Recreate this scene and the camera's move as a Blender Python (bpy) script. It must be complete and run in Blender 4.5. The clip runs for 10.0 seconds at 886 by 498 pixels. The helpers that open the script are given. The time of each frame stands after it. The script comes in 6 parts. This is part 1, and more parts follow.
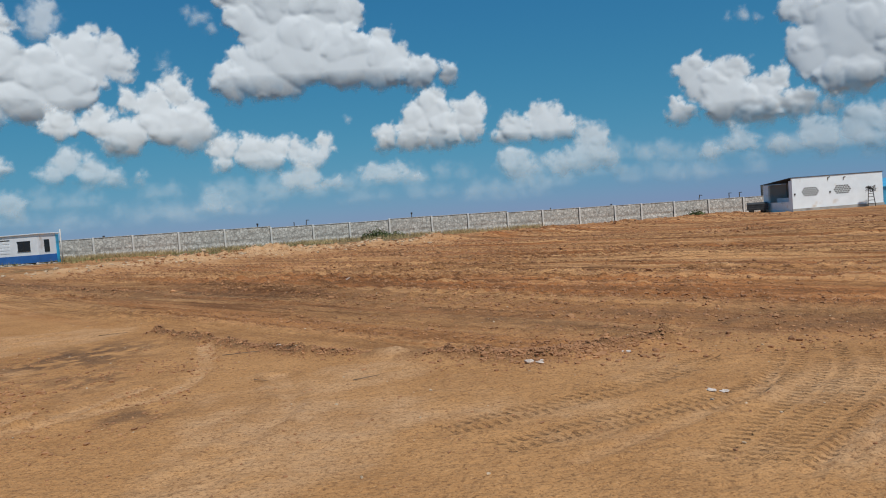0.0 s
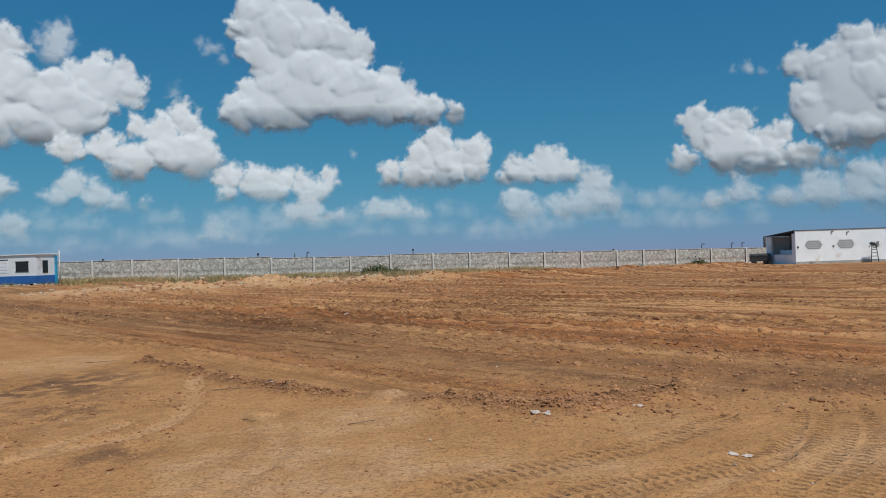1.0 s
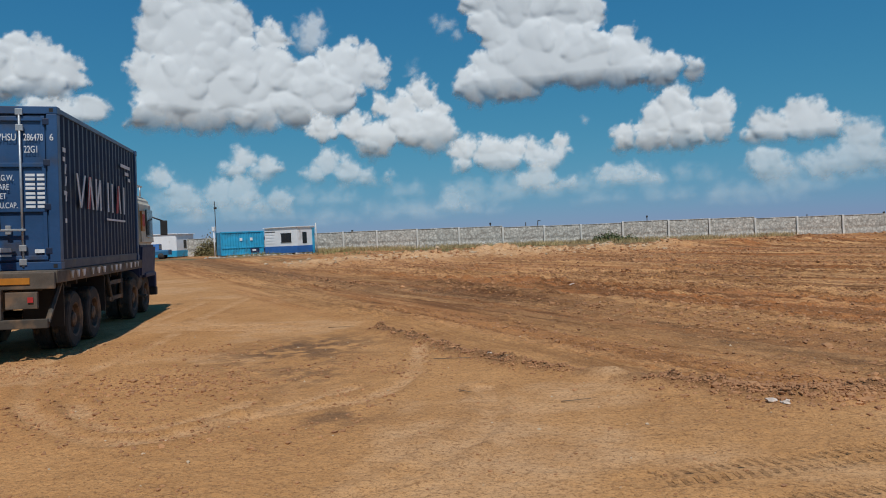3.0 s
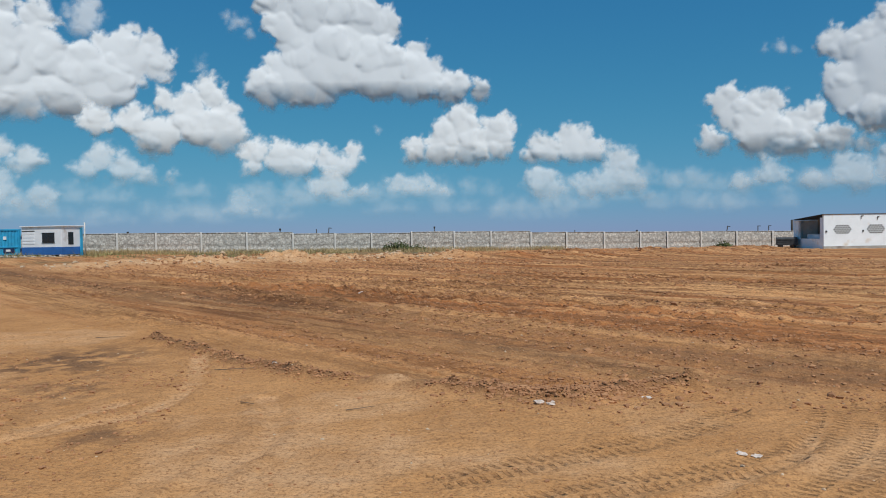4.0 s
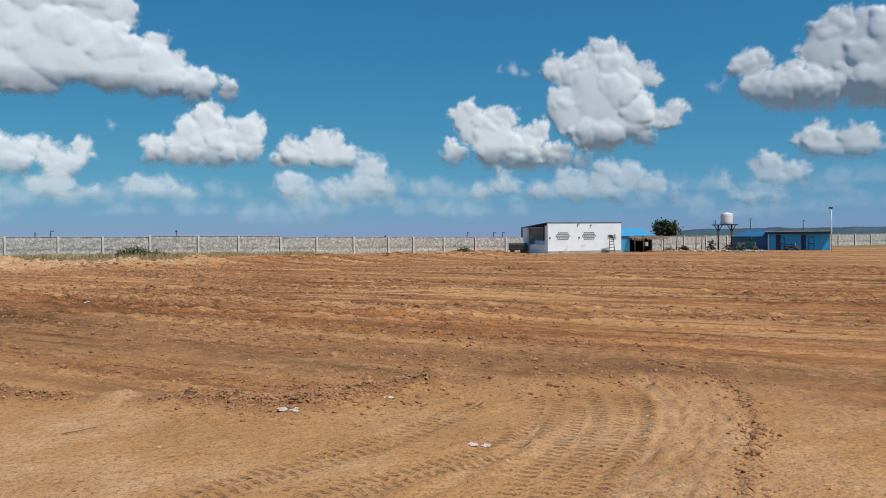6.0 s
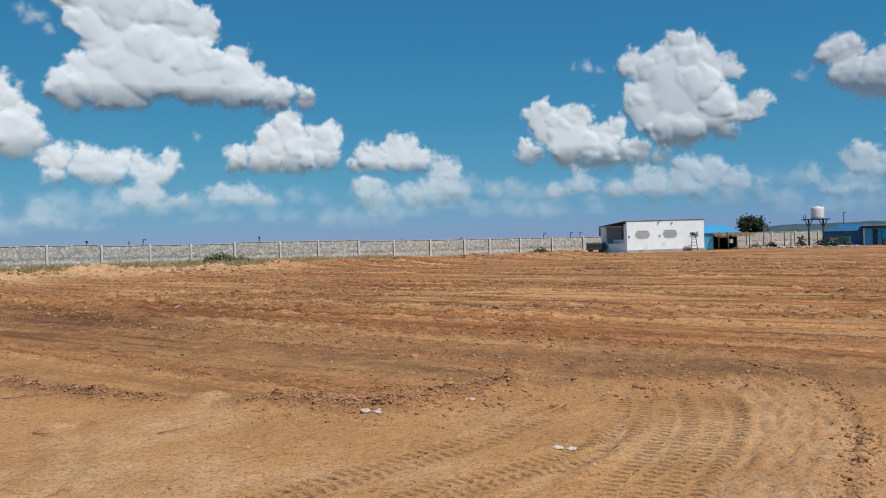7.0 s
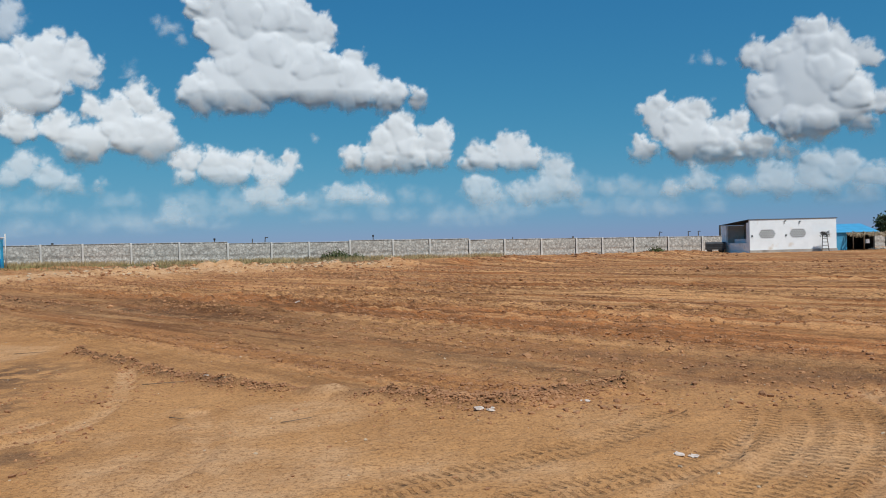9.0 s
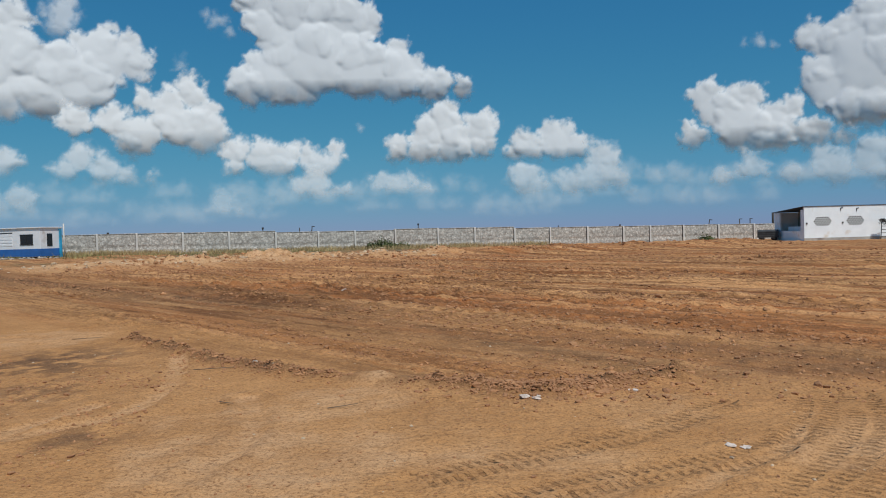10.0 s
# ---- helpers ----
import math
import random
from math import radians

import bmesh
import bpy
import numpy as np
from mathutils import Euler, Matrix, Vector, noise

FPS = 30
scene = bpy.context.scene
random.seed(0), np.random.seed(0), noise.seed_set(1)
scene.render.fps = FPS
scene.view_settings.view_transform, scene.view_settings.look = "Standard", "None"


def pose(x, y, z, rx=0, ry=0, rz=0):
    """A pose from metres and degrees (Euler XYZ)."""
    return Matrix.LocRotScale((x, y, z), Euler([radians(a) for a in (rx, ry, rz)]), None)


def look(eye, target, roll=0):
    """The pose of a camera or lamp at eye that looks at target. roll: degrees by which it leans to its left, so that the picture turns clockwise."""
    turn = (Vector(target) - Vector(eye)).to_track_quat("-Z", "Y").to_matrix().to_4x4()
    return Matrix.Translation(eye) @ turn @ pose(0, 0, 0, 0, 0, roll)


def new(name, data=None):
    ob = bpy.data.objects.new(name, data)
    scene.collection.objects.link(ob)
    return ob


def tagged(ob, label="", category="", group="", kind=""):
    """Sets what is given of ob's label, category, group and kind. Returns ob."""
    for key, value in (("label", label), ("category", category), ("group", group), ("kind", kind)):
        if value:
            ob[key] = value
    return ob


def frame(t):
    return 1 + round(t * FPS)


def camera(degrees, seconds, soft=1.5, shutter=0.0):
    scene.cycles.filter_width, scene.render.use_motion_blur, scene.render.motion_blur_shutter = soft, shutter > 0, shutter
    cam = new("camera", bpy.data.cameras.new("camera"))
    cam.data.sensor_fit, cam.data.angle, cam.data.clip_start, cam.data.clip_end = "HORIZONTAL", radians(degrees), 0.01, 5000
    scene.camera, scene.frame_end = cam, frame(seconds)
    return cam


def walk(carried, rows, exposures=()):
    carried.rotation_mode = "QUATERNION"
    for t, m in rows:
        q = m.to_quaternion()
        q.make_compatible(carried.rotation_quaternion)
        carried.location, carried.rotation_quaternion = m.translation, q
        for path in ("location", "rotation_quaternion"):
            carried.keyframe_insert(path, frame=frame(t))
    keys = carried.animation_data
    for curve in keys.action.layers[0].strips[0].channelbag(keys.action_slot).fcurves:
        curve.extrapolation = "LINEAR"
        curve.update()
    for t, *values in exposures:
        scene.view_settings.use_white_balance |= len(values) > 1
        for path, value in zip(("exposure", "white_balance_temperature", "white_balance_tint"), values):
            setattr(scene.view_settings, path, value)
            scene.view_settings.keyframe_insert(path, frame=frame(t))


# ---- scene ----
cam = camera(62.06, 10.0, soft=1.0)
# seconds, x, y, z, pitch, roll, yaw
ROWS = (
    (0, -0.059, -0.604, 1.656, -2.37, -4.32, 1.61),
    (0.5, -0.090, -0.472, 1.652, -1.13, -0.79, -2.76),
    (1, -0.135, -0.224, 1.667, 0.56, -1.88, 1.47),
    (1.5, -0.142, -0.102, 1.661, -2.37, -3.79, 13.20),
    (2, -0.026, 0.071, 1.663, -0.18, -2.15, 18.31),
    (2.2, 0.012, 0.113, 1.649, -1.00, -2.90, 23.44),
    (2.4, 0.013, 0.106, 1.655, -1.15, -2.98, 25.86),
    (2.6, 0.016, 0.088, 1.669, -1.22, -2.91, 25.42),
    (2.8, 0.020, 0.067, 1.687, -1.24, -2.76, 22.93),
    (3.05, 0.024, 0.043, 1.707, -1.22, -2.56, 18.15),
    (3.3, 0.026, 0.032, 1.715, -1.18, -2.47, 12.98),
    (3.5, 0.035, 0.022, 1.713, -1.10, -2.52, 9.10),
    (4, 0.050, 0.038, 1.718, -1.14, -0.92, 3.29),
    (4.5, 0.078, 0.052, 1.717, -0.39, 0.27, -1.09),
    (5, 0.091, 0.034, 1.730, 0.33, -0.17, -4.88),
    (5.5, 0.124, 0.049, 1.720, -0.09, 0.05, -12.69),
    (5.7, 0.129, 0.048, 1.710, -0.84, -0.28, -14.91),
    (5.95, 0.126, 0.060, 1.708, -0.99, -0.55, -16.01),
    (6.2, 0.119, 0.086, 1.702, -0.96, -0.97, -14.71),
    (6.5, 0.110, 0.119, 1.695, -0.82, -1.48, -12.00),
    (6.8, 0.105, 0.135, 1.692, -0.73, -1.71, -10.35),
    (7, 0.105, 0.135, 1.692, -0.73, -1.71, -10.01),
    (7.5, 0.070, 0.148, 1.682, -2.58, -1.14, -1.61),
    (8, 0.074, 0.157, 1.681, -1.49, -1.16, -0.61),
    (8.5, 0.072, 0.151, 1.683, -1.45, -1.20, -1.84),
    (9, 0.066, 0.151, 1.690, -0.60, -1.49, -1.45),
    (9.5, 0.069, 0.161, 1.687, -0.46, -1.87, -0.18),
    (10, 0.063, 0.179, 1.676, -1.39, -1.64, 2.07),
)
walk(cam, [(t, pose(x, y, z, 90 + p, 0, w) @ pose(0, 0, 0, 0, 0, r)) for t, x, y, z, p, r, w in ROWS],
     exposures=((0, -0.34), (1.0, -0.38), (2.0, -0.42), (2.5, -0.4), (3.5, -0.3), (4.0, -0.23), (5.0, -0.16), (7.5, -0.14), (9.5, -0.25), (10.0, -0.34)))

# ---- light ----
SUN_AZ, SUN_EL = 154.0, 59.0  # degrees clockwise from +y, degrees up
world = bpy.data.worlds.new("sky")
scene.world = world
world.use_nodes = True
wn = world.node_tree
sky = wn.nodes.new("ShaderNodeTexSky")
sky.sky_type = "NISHITA"
sky.sun_disc = False
sky.sun_elevation, sky.sun_rotation = radians(SUN_EL), radians(SUN_AZ)
sky.altitude, sky.air_density, sky.dust_density, sky.ozone_density = 0, 0.62, 0.1, 3.0
# the air's own tint: less red and yellow than the clean model
sep, comb = wn.nodes.new("ShaderNodeSeparateColor"), wn.nodes.new("ShaderNodeCombineColor")
wn.links.new(sky.outputs[0], sep.inputs[0])


def sky_math(op, src, value):
    q = wn.nodes.new("ShaderNodeMath")
    q.operation = op
    q.inputs[1].default_value = value
    wn.links.new(src, q.inputs[0])
    return q.outputs[0]


# deep blue overhead, pale at the horizon
blue = sky_math("MULTIPLY", sky_math("POWER", sep.outputs[2], 0.33), 3.33)
green = sky_math("MULTIPLY", sky_math("POWER", blue, 2.25), 0.0632)
wn.links.new(sky_math("MULTIPLY", sep.outputs[0], 0.41), comb.inputs[0])
wn.links.new(green, comb.inputs[1])
wn.links.new(blue, comb.inputs[2])
wn.links.new(comb.outputs[0], wn.nodes["Background"].inputs[0])
wn.nodes["Background"].inputs[1].default_value = 0.088
sun_dir = Vector((math.sin(radians(SUN_AZ)) * math.cos(radians(SUN_EL)), math.cos(radians(SUN_AZ)) * math.cos(radians(SUN_EL)), math.sin(radians(SUN_EL))))
sun = new("sun", bpy.data.lights.new("sun", "SUN"))
sun.data.energy, sun.data.angle, sun.data.color = 4.1, radians(0.6), (1.0, 0.965, 0.91)
sun.matrix_world = look(sun_dir * 50, (0, 0, 0))
scene.view_settings.exposure = 0.0


# ---- materials ----
def mat(name, col, rough=0.8, metal=0.0, var=0.12, scale=3.0, bump=0.0, bscale=30.0, dirt=None, dscale=1.2, damt=0.0, coat=0.0, vscale=(1, 1, 1)):
    """A painted or mineral surface: base colour, two scales of variation, dirt and fine relief."""
    m = bpy.data.materials.new(name)
    m.use_nodes = True
    n, l = m.node_tree.nodes, m.node_tree.links
    b = n["Principled BSDF"]
    b.inputs["Roughness"].default_value, b.inputs["Metallic"].default_value = rough, metal
    b.inputs["Coat Weight"].default_value = coat
    tc, mp = n.new("ShaderNodeTexCoord"), n.new("ShaderNodeMapping")
    mp.inputs["Scale"].default_value = vscale
    l.new(tc.outputs["Object"], mp.inputs[0])

    def tex(s, detail=6.0):
        t = n.new("ShaderNodeTexNoise")
        t.inputs["Scale"].default_value, t.inputs["Detail"].default_value = s, detail
        l.new(mp.outputs[0], t.inputs["Vector"])
        return t

    def mix(fac, a, bcol, lo=0.35, hi=0.65):
        r = n.new("ShaderNodeMapRange")
        r.inputs[1].default_value, r.inputs[2].default_value = lo, hi
        l.new(fac, r.inputs[0])
        x = n.new("ShaderNodeMix")
        x.data_type = "RGBA"
        l.new(r.outputs[0], x.inputs[0])
        for k, v in ((6, a), (7, bcol)):
            if isinstance(v, tuple):
                x.inputs[k].default_value = (*v, 1)
            else:
                l.new(v, x.inputs[k])
        return x.outputs[2]

    lo_c, hi_c = tuple(c * (1 - var) for c in col), tuple(min(1, c * (1 + var)) for c in col)
    c = mix(tex(scale).outputs[0], lo_c, hi_c)
    c2 = mix(tex(scale * 9, 3).outputs[0], c, tuple(v * (1 - var * 0.8) for v in col), 0.5, 0.8)
    if damt > 0:
        c2 = mix(tex(dscale, 8).outputs[0], c2, dirt, 0.62 - 0.3 * damt, 0.75)
    l.new(c2, b.inputs["Base Color"])
    rr = n.new("ShaderNodeMapRange")
    rr.inputs[3].default_value, rr.inputs[4].default_value = max(0.05, rough - 0.12), min(1, rough + 0.12)
    l.new(tex(scale * 3).outputs[0], rr.inputs[0])
    l.new(rr.outputs[0], b.inputs["Roughness"])
    if bump > 0:
        bp = n.new("ShaderNodeBump")
        bp.inputs["Strength"].default_value, bp.inputs["Distance"].default_value = 0.8, bump
        l.new(tex(bscale, 5).outputs[0], bp.inputs["Height"])
        l.new(bp.outputs[0], b.inputs["Normal"])
    return m


DUST = (0.32, 0.19, 0.10)
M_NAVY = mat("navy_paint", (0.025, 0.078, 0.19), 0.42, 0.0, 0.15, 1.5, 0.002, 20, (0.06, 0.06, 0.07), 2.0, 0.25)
# the same navy darkened: shade of the container's side put into the colour
M_NAVY_SHADED = mat("navy_paint_shaded", (0.011, 0.025, 0.064), 0.5, 0.0, 0.15, 1.5, 0.002, 20, (0.05, 0.05, 0.055), 2.0, 0.2)
M_STEEL = mat("galvanised_bar", (0.42, 0.45, 0.48), 0.45, 0.5, 0.15, 6, 0.001, 60)
M_WORD = mat("white_lettering", (0.72, 0.74, 0.76), 0.6, 0, 0.08, 8)
M_RED = mat("red_marking", (0.45, 0.03, 0.03), 0.6, 0, 0.1, 8)
M_CHASSIS = mat("dusty_chassis_paint", (0.075, 0.065, 0.055), 0.75, 0.1, 0.3, 3, 0.003, 30, DUST, 2.5, 0.45)
M_DECK = mat("dusty_trailer_deck", (0.11, 0.09, 0.072), 0.8, 0, 0.3, 3, 0.004, 25, DUST, 2.0, 0.35)
M_TYRE = mat("dusty_tyre_rubber", (0.035, 0.032, 0.03), 0.85, 0, 0.25, 5, 0.003, 40, DUST, 3.0, 0.35)
M_RIM = mat("rusty_wheel_rim", (0.11, 0.075, 0.055), 0.7, 0.2, 0.3, 6, 0.002, 40, DUST, 4, 0.3)
M_CREAM = mat("cream_cab_paint", (0.62, 0.56, 0.42), 0.45, 0, 0.1, 2, 0, 30, DUST, 2, 0.15)
M_ORANGE = mat("orange_red_cab_paint", (0.54, 0.07, 0.02), 0.5, 0, 0.18, 2.5, 0.001, 30, (0.30, 0.13, 0.07), 2.2, 0.35)
M_GLASSDARK = mat("dark_glass", (0.015, 0.018, 0.02), 0.12, 0, 0.1, 3)
M_BLACK = mat("black_plastic", (0.02, 0.02, 0.022), 0.55, 0, 0.2, 6)
M_WHITEWALL = mat("whitewashed_wall", (0.86, 0.92, 0.945), 0.9, 0, 0.04, 1.2, 0.004, 20, (0.72, 0.68, 0.6), 0.7, 0.05)
M_CABIN = mat("white_cabin_sheet", (0.84, 0.85, 0.86), 0.55, 0, 0.05, 1.5, 0.001, 20, (0.6, 0.55, 0.5), 1.0, 0.06)
M_BLUE = mat("cyan_blue_paint", (0.03, 0.37, 0.62), 0.5, 0, 0.1, 1.5, 0.002, 20, (0.05, 0.2, 0.32), 1.2, 0.3)
M_BLUEBAND = mat("blue_band_paint", (0.03, 0.14, 0.42), 0.5, 0, 0.12, 1.5)
M_SKYBLUE = mat("sky_blue_wall", (0.05, 0.42, 0.80), 0.8, 0, 0.08, 1.5, 0.002, 20)
M_NAVYDOOR = mat("dark_blue_door", (0.015, 0.03, 0.09), 0.6, 0, 0.15, 3)
M_ROOFBLUE = mat("blue_roof_sheet", (0.07, 0.36, 0.60), 0.5, 0, 0.1, 1.2)
M_DARK = mat("dark_interior", (0.03, 0.026, 0.024), 0.9, 0, 0.3, 3)
M_TARP = mat("grey_black_sheet", (0.05, 0.055, 0.06), 0.7, 0, 0.25, 2, 0.01, 5)
M_CONC = mat("weathered_concrete", (0.40, 0.385, 0.35), 0.92, 0, 0.18, 1.3, 0.01, 14, (0.2, 0.18, 0.16), 1.0, 0.35)
M_POSTC = mat("pale_concrete_post", (0.72, 0.70, 0.65), 0.9, 0, 0.15, 2.0, 0.005, 20, (0.25, 0.23, 0.2), 1.0, 0.25)
M_RUBBLEST = mat("grey_rubble", (0.42, 0.36, 0.29), 0.95, 0, 0.35, 3, 0.02, 8)
M_WOOD = mat("weathered_wood", (0.20, 0.14, 0.09), 0.9, 0, 0.3, 4, 0.004, 20)
M_THATCH = mat("dry_thatch", (0.34, 0.26, 0.16), 0.95, 0, 0.35, 6, 0.03, 12)
M_IRON = mat("dark_iron", (0.045, 0.042, 0.04), 0.65, 0.3, 0.3, 5)
M_TANK = mat("white_tank_plastic", (0.80, 0.80, 0.78), 0.45, 0, 0.05, 1.5)
M_LEAF = mat("dark_leaf", (0.035, 0.065, 0.022), 0.7, 0, 0.4, 1.2)
M_BARK = mat("bark", (0.10, 0.075, 0.05), 0.95, 0, 0.3, 4, 0.01, 12)
M_GRASS = mat("dry_green_grass", (0.26, 0.23, 0.09), 0.85, 0, 0.45, 0.4)
M_STRAW = mat("dry_grass", (0.44, 0.33, 0.16), 0.9, 0, 0.35, 0.5)
M_PAPER = mat("crumpled_pale_litter", (0.64, 0.54, 0.46), 0.8, 0, 0.15, 20)
M_AMBER = mat("amber_reflector", (0.50, 0.20, 0.03), 0.4, 0, 0.1, 10)
M_SHEDBLUE = mat("dull_dark_blue_sheet", (0.025, 0.14, 0.28), 0.6, 0, 0.15, 1.0)
M_GREEN = mat("green_paint", (0.03, 0.12, 0.08), 0.6, 0, 0.25, 3)
M_HILL = mat("far_wooded_hill", (0.045, 0.085, 0.10), 0.95, 0, 0.25, 0.02, 0, 1)


# ---- helpers for building ----
def bm_box(bm, x0, x1, y0, y1, z0, z1, bevel=0.0):
    r = bmesh.ops.create_cube(bm, size=1.0, matrix=Matrix.LocRotScale(((x0 + x1) / 2, (y0 + y1) / 2, (z0 + z1) / 2), None, (x1 - x0, y1 - y0, z1 - z0)))
    if bevel > 0:
        es = {e for v in r["verts"] for e in v.link_edges}
        bmesh.ops.bevel(bm, geom=list(es), offset=bevel, segments=2, profile=0.6, affect="EDGES")


def bm_cyl(bm, a, b, ra, rb=None, seg=12, caps=True):
    a, b = Vector(a), Vector(b)
    rot = (b - a).to_track_quat("Z", "Y").to_matrix().to_4x4()
    bmesh.ops.create_cone(bm, cap_ends=caps, segments=seg, radius1=ra, radius2=ra if rb is None else rb, depth=(b - a).length,
                          matrix=Matrix.Translation((a + b) / 2) @ rot)


def bm_prism(bm, outline, x0, x1):
    """An outline of (y, z) drawn along x."""
    a = [bm.verts.new((x0, y, z)) for y, z in outline]
    b = [bm.verts.new((x1, y, z)) for y, z in outline]
    n = len(outline)
    for i in range(n):
        bm.faces.new((a[i], a[(i + 1) % n], b[(i + 1) % n], b[i]))
    bm.faces.new(a[::-1]), bm.faces.new(b)
    bmesh.ops.recalc_face_normals(bm, faces=bm.faces[:])


def mesh_of(bm, name, material, smooth=False):
    me = bpy.data.meshes.new(name)
    bm.to_mesh(me)
    bm.free()
    me.materials.append(material)
    if smooth:
        me.polygons.foreach_set("use_smooth", [True] * len(me.polygons))
    return me


def part(name, bm, material, parent=None, label="", smooth=False):
    ob = new(name, mesh_of(bm, name, material, smooth))
    ob.parent = parent
    return tagged(ob, label)


def shared(name, me, parent, m):
    ob = new(name, me)
    ob.parent = parent
    ob.matrix_basis = m
    return ob


def boxpart(name, dims, material, parent=None, label="", bevel=0.0):
    bm = bmesh.new()
    bm_box(bm, *dims, bevel)
    return part(name, bm, material, parent, label)


def cylpart(name, a, b, r, material, parent=None, label="", seg=12, rb=None):
    bm = bmesh.new()
    bm_cyl(bm, a, b, r, rb, seg)
    return part(name, bm, material, parent, label, True)


def thing(name, m, label, category, group="", kind=""):
    ob = new(name)
    ob.empty_display_size = 0.2
    ob.matrix_basis = m
    return tagged(ob, label, category, group, kind)


def wordpart(name, text, size, m, material, parent, label="", squeeze=1.0):
    cu = bpy.data.curves.new(name, "FONT")
    cu.body, cu.size, cu.extrude = text, size, 0.002
    tmp = bpy.data.objects.new(name, cu)
    me = bpy.data.meshes.new_from_object(tmp)
    bpy.data.objects.remove(tmp)
    me.materials.append(material)
    ob = new(name, me)
    ob.parent = parent
    ob.matrix_basis = m @ Matrix.Diagonal((squeeze, 1, 1, 1))
    return tagged(ob, label)


# ---- smooth random fields ----
def lattice(ix, iy, seed):
    h = (ix.astype(np.int64) * 374761393 + iy.astype(np.int64) * 668265263 + seed * 2147483647) & 0xFFFFFFFF
    h = ((h ^ (h >> 13)) * 1274126177) & 0xFFFFFFFF
    return ((h ^ (h >> 16)) & 0xFFFF) / 65535.0


def vnoise(x, y, seed=0):
    ix, iy = np.floor(x), np.floor(y)
    fx, fy = x - ix, y - iy
    fx, fy = fx * fx * fx * (fx * (fx * 6 - 15) + 10), fy * fy * fy * (fy * (fy * 6 - 15) + 10)
    a, b = lattice(ix, iy, seed), lattice(ix + 1, iy, seed)
    c, d = lattice(ix, iy + 1, seed), lattice(ix + 1, iy + 1, seed)
    return (a * (1 - fx) + b * fx) * (1 - fy) + (c * (1 - fx) + d * fx) * fy


def fbm(x, y, octaves=4, seed=0):
    s, a, tot = 0.0, 1.0, 0.0
    for k in range(octaves):
        s = s + a * vnoise(x * 2**k + 17.3 * k, y * 2**k - 9.1 * k, seed + k)
        tot += a
        a *= 0.5
    return s / tot


def sstep(a, b, x):
    t = np.clip((x - a) / (b - a), 0, 1)
    return t * t * (3 - 2 * t)


def poly_dist(x, y, pts):
    """Distance to a polyline, signed side distance and length along it."""
    best, along, side, run = np.full(x.shape, 1e9), np.zeros(x.shape), np.zeros(x.shape), 0.0
    for (ax, ay), (bx, by) in zip(pts, pts[1:]):
        dx, dy = bx - ax, by - ay
        ln = math.hypot(dx, dy)
        t = np.clip(((x - ax) * dx + (y - ay) * dy) / ln**2, 0, 1)
        d = np.hypot(x - ax - t * dx, y - ay - t * dy)
        m = d < best
        best = np.where(m, d, best)
        along = np.where(m, run + t * ln, along)
        side = np.where(m, ((x - ax) * dy - (y - ay) * dx) / ln, side)
        run += ln
    return best, side, along


def curve_through(pts, n=8):
    """A smooth line through plan points."""
    out = []
    p = [pts[0]] + list(pts) + [pts[-1]]
    for i in range(1, len(p) - 2):
        for k in range(n):
            t = k / n
            q = [0.5 * (2 * p[i][c] + (p[i + 1][c] - p[i - 1][c]) * t + (2 * p[i - 1][c] - 5 * p[i][c] + 4 * p[i + 1][c] - p[i + 2][c]) * t * t
                        + (3 * p[i][c] - p[i - 1][c] - 3 * p[i + 1][c] + p[i + 2][c]) * t**3) for c in (0, 1)]
            out.append(tuple(q))
    return out + [tuple(pts[-1])]


# ---- the ground ----
RIDGE = curve_through([(-5.6, 12.2), (-4.2, 10.8), (-3.3, 9.85), (-2.2, 9.0), (-1.3, 8.5), (-0.6, 8.2), (0.2, 8.0), (0.75, 7.6), (1.3, 7.9), (2.2, 8.3)])
BERM = curve_through([(-52, 44), (-34, 41), (-22, 43), (-10, 47), (2, 51), (10, 56), (19, 63), (25, 70)])
TRACKS = [curve_through(p) for p in (
    [(1.5, 4.0), (2.12, 4.79), (2.72, 5.46), (3.36, 6.41), (3.7, 7.3)],
    [(1.85, 3.9), (2.46, 4.62), (3.12, 5.36), (3.75, 6.2), (4.15, 7.1)],
    [(0.1, 4.6), (0.95, 5.04), (1.98, 5.5), (2.75, 6.2), (3.3, 7.2)],
    [(-0.3, 5.1), (0.7, 5.7), (1.6, 6.3), (2.4, 7.1)])]
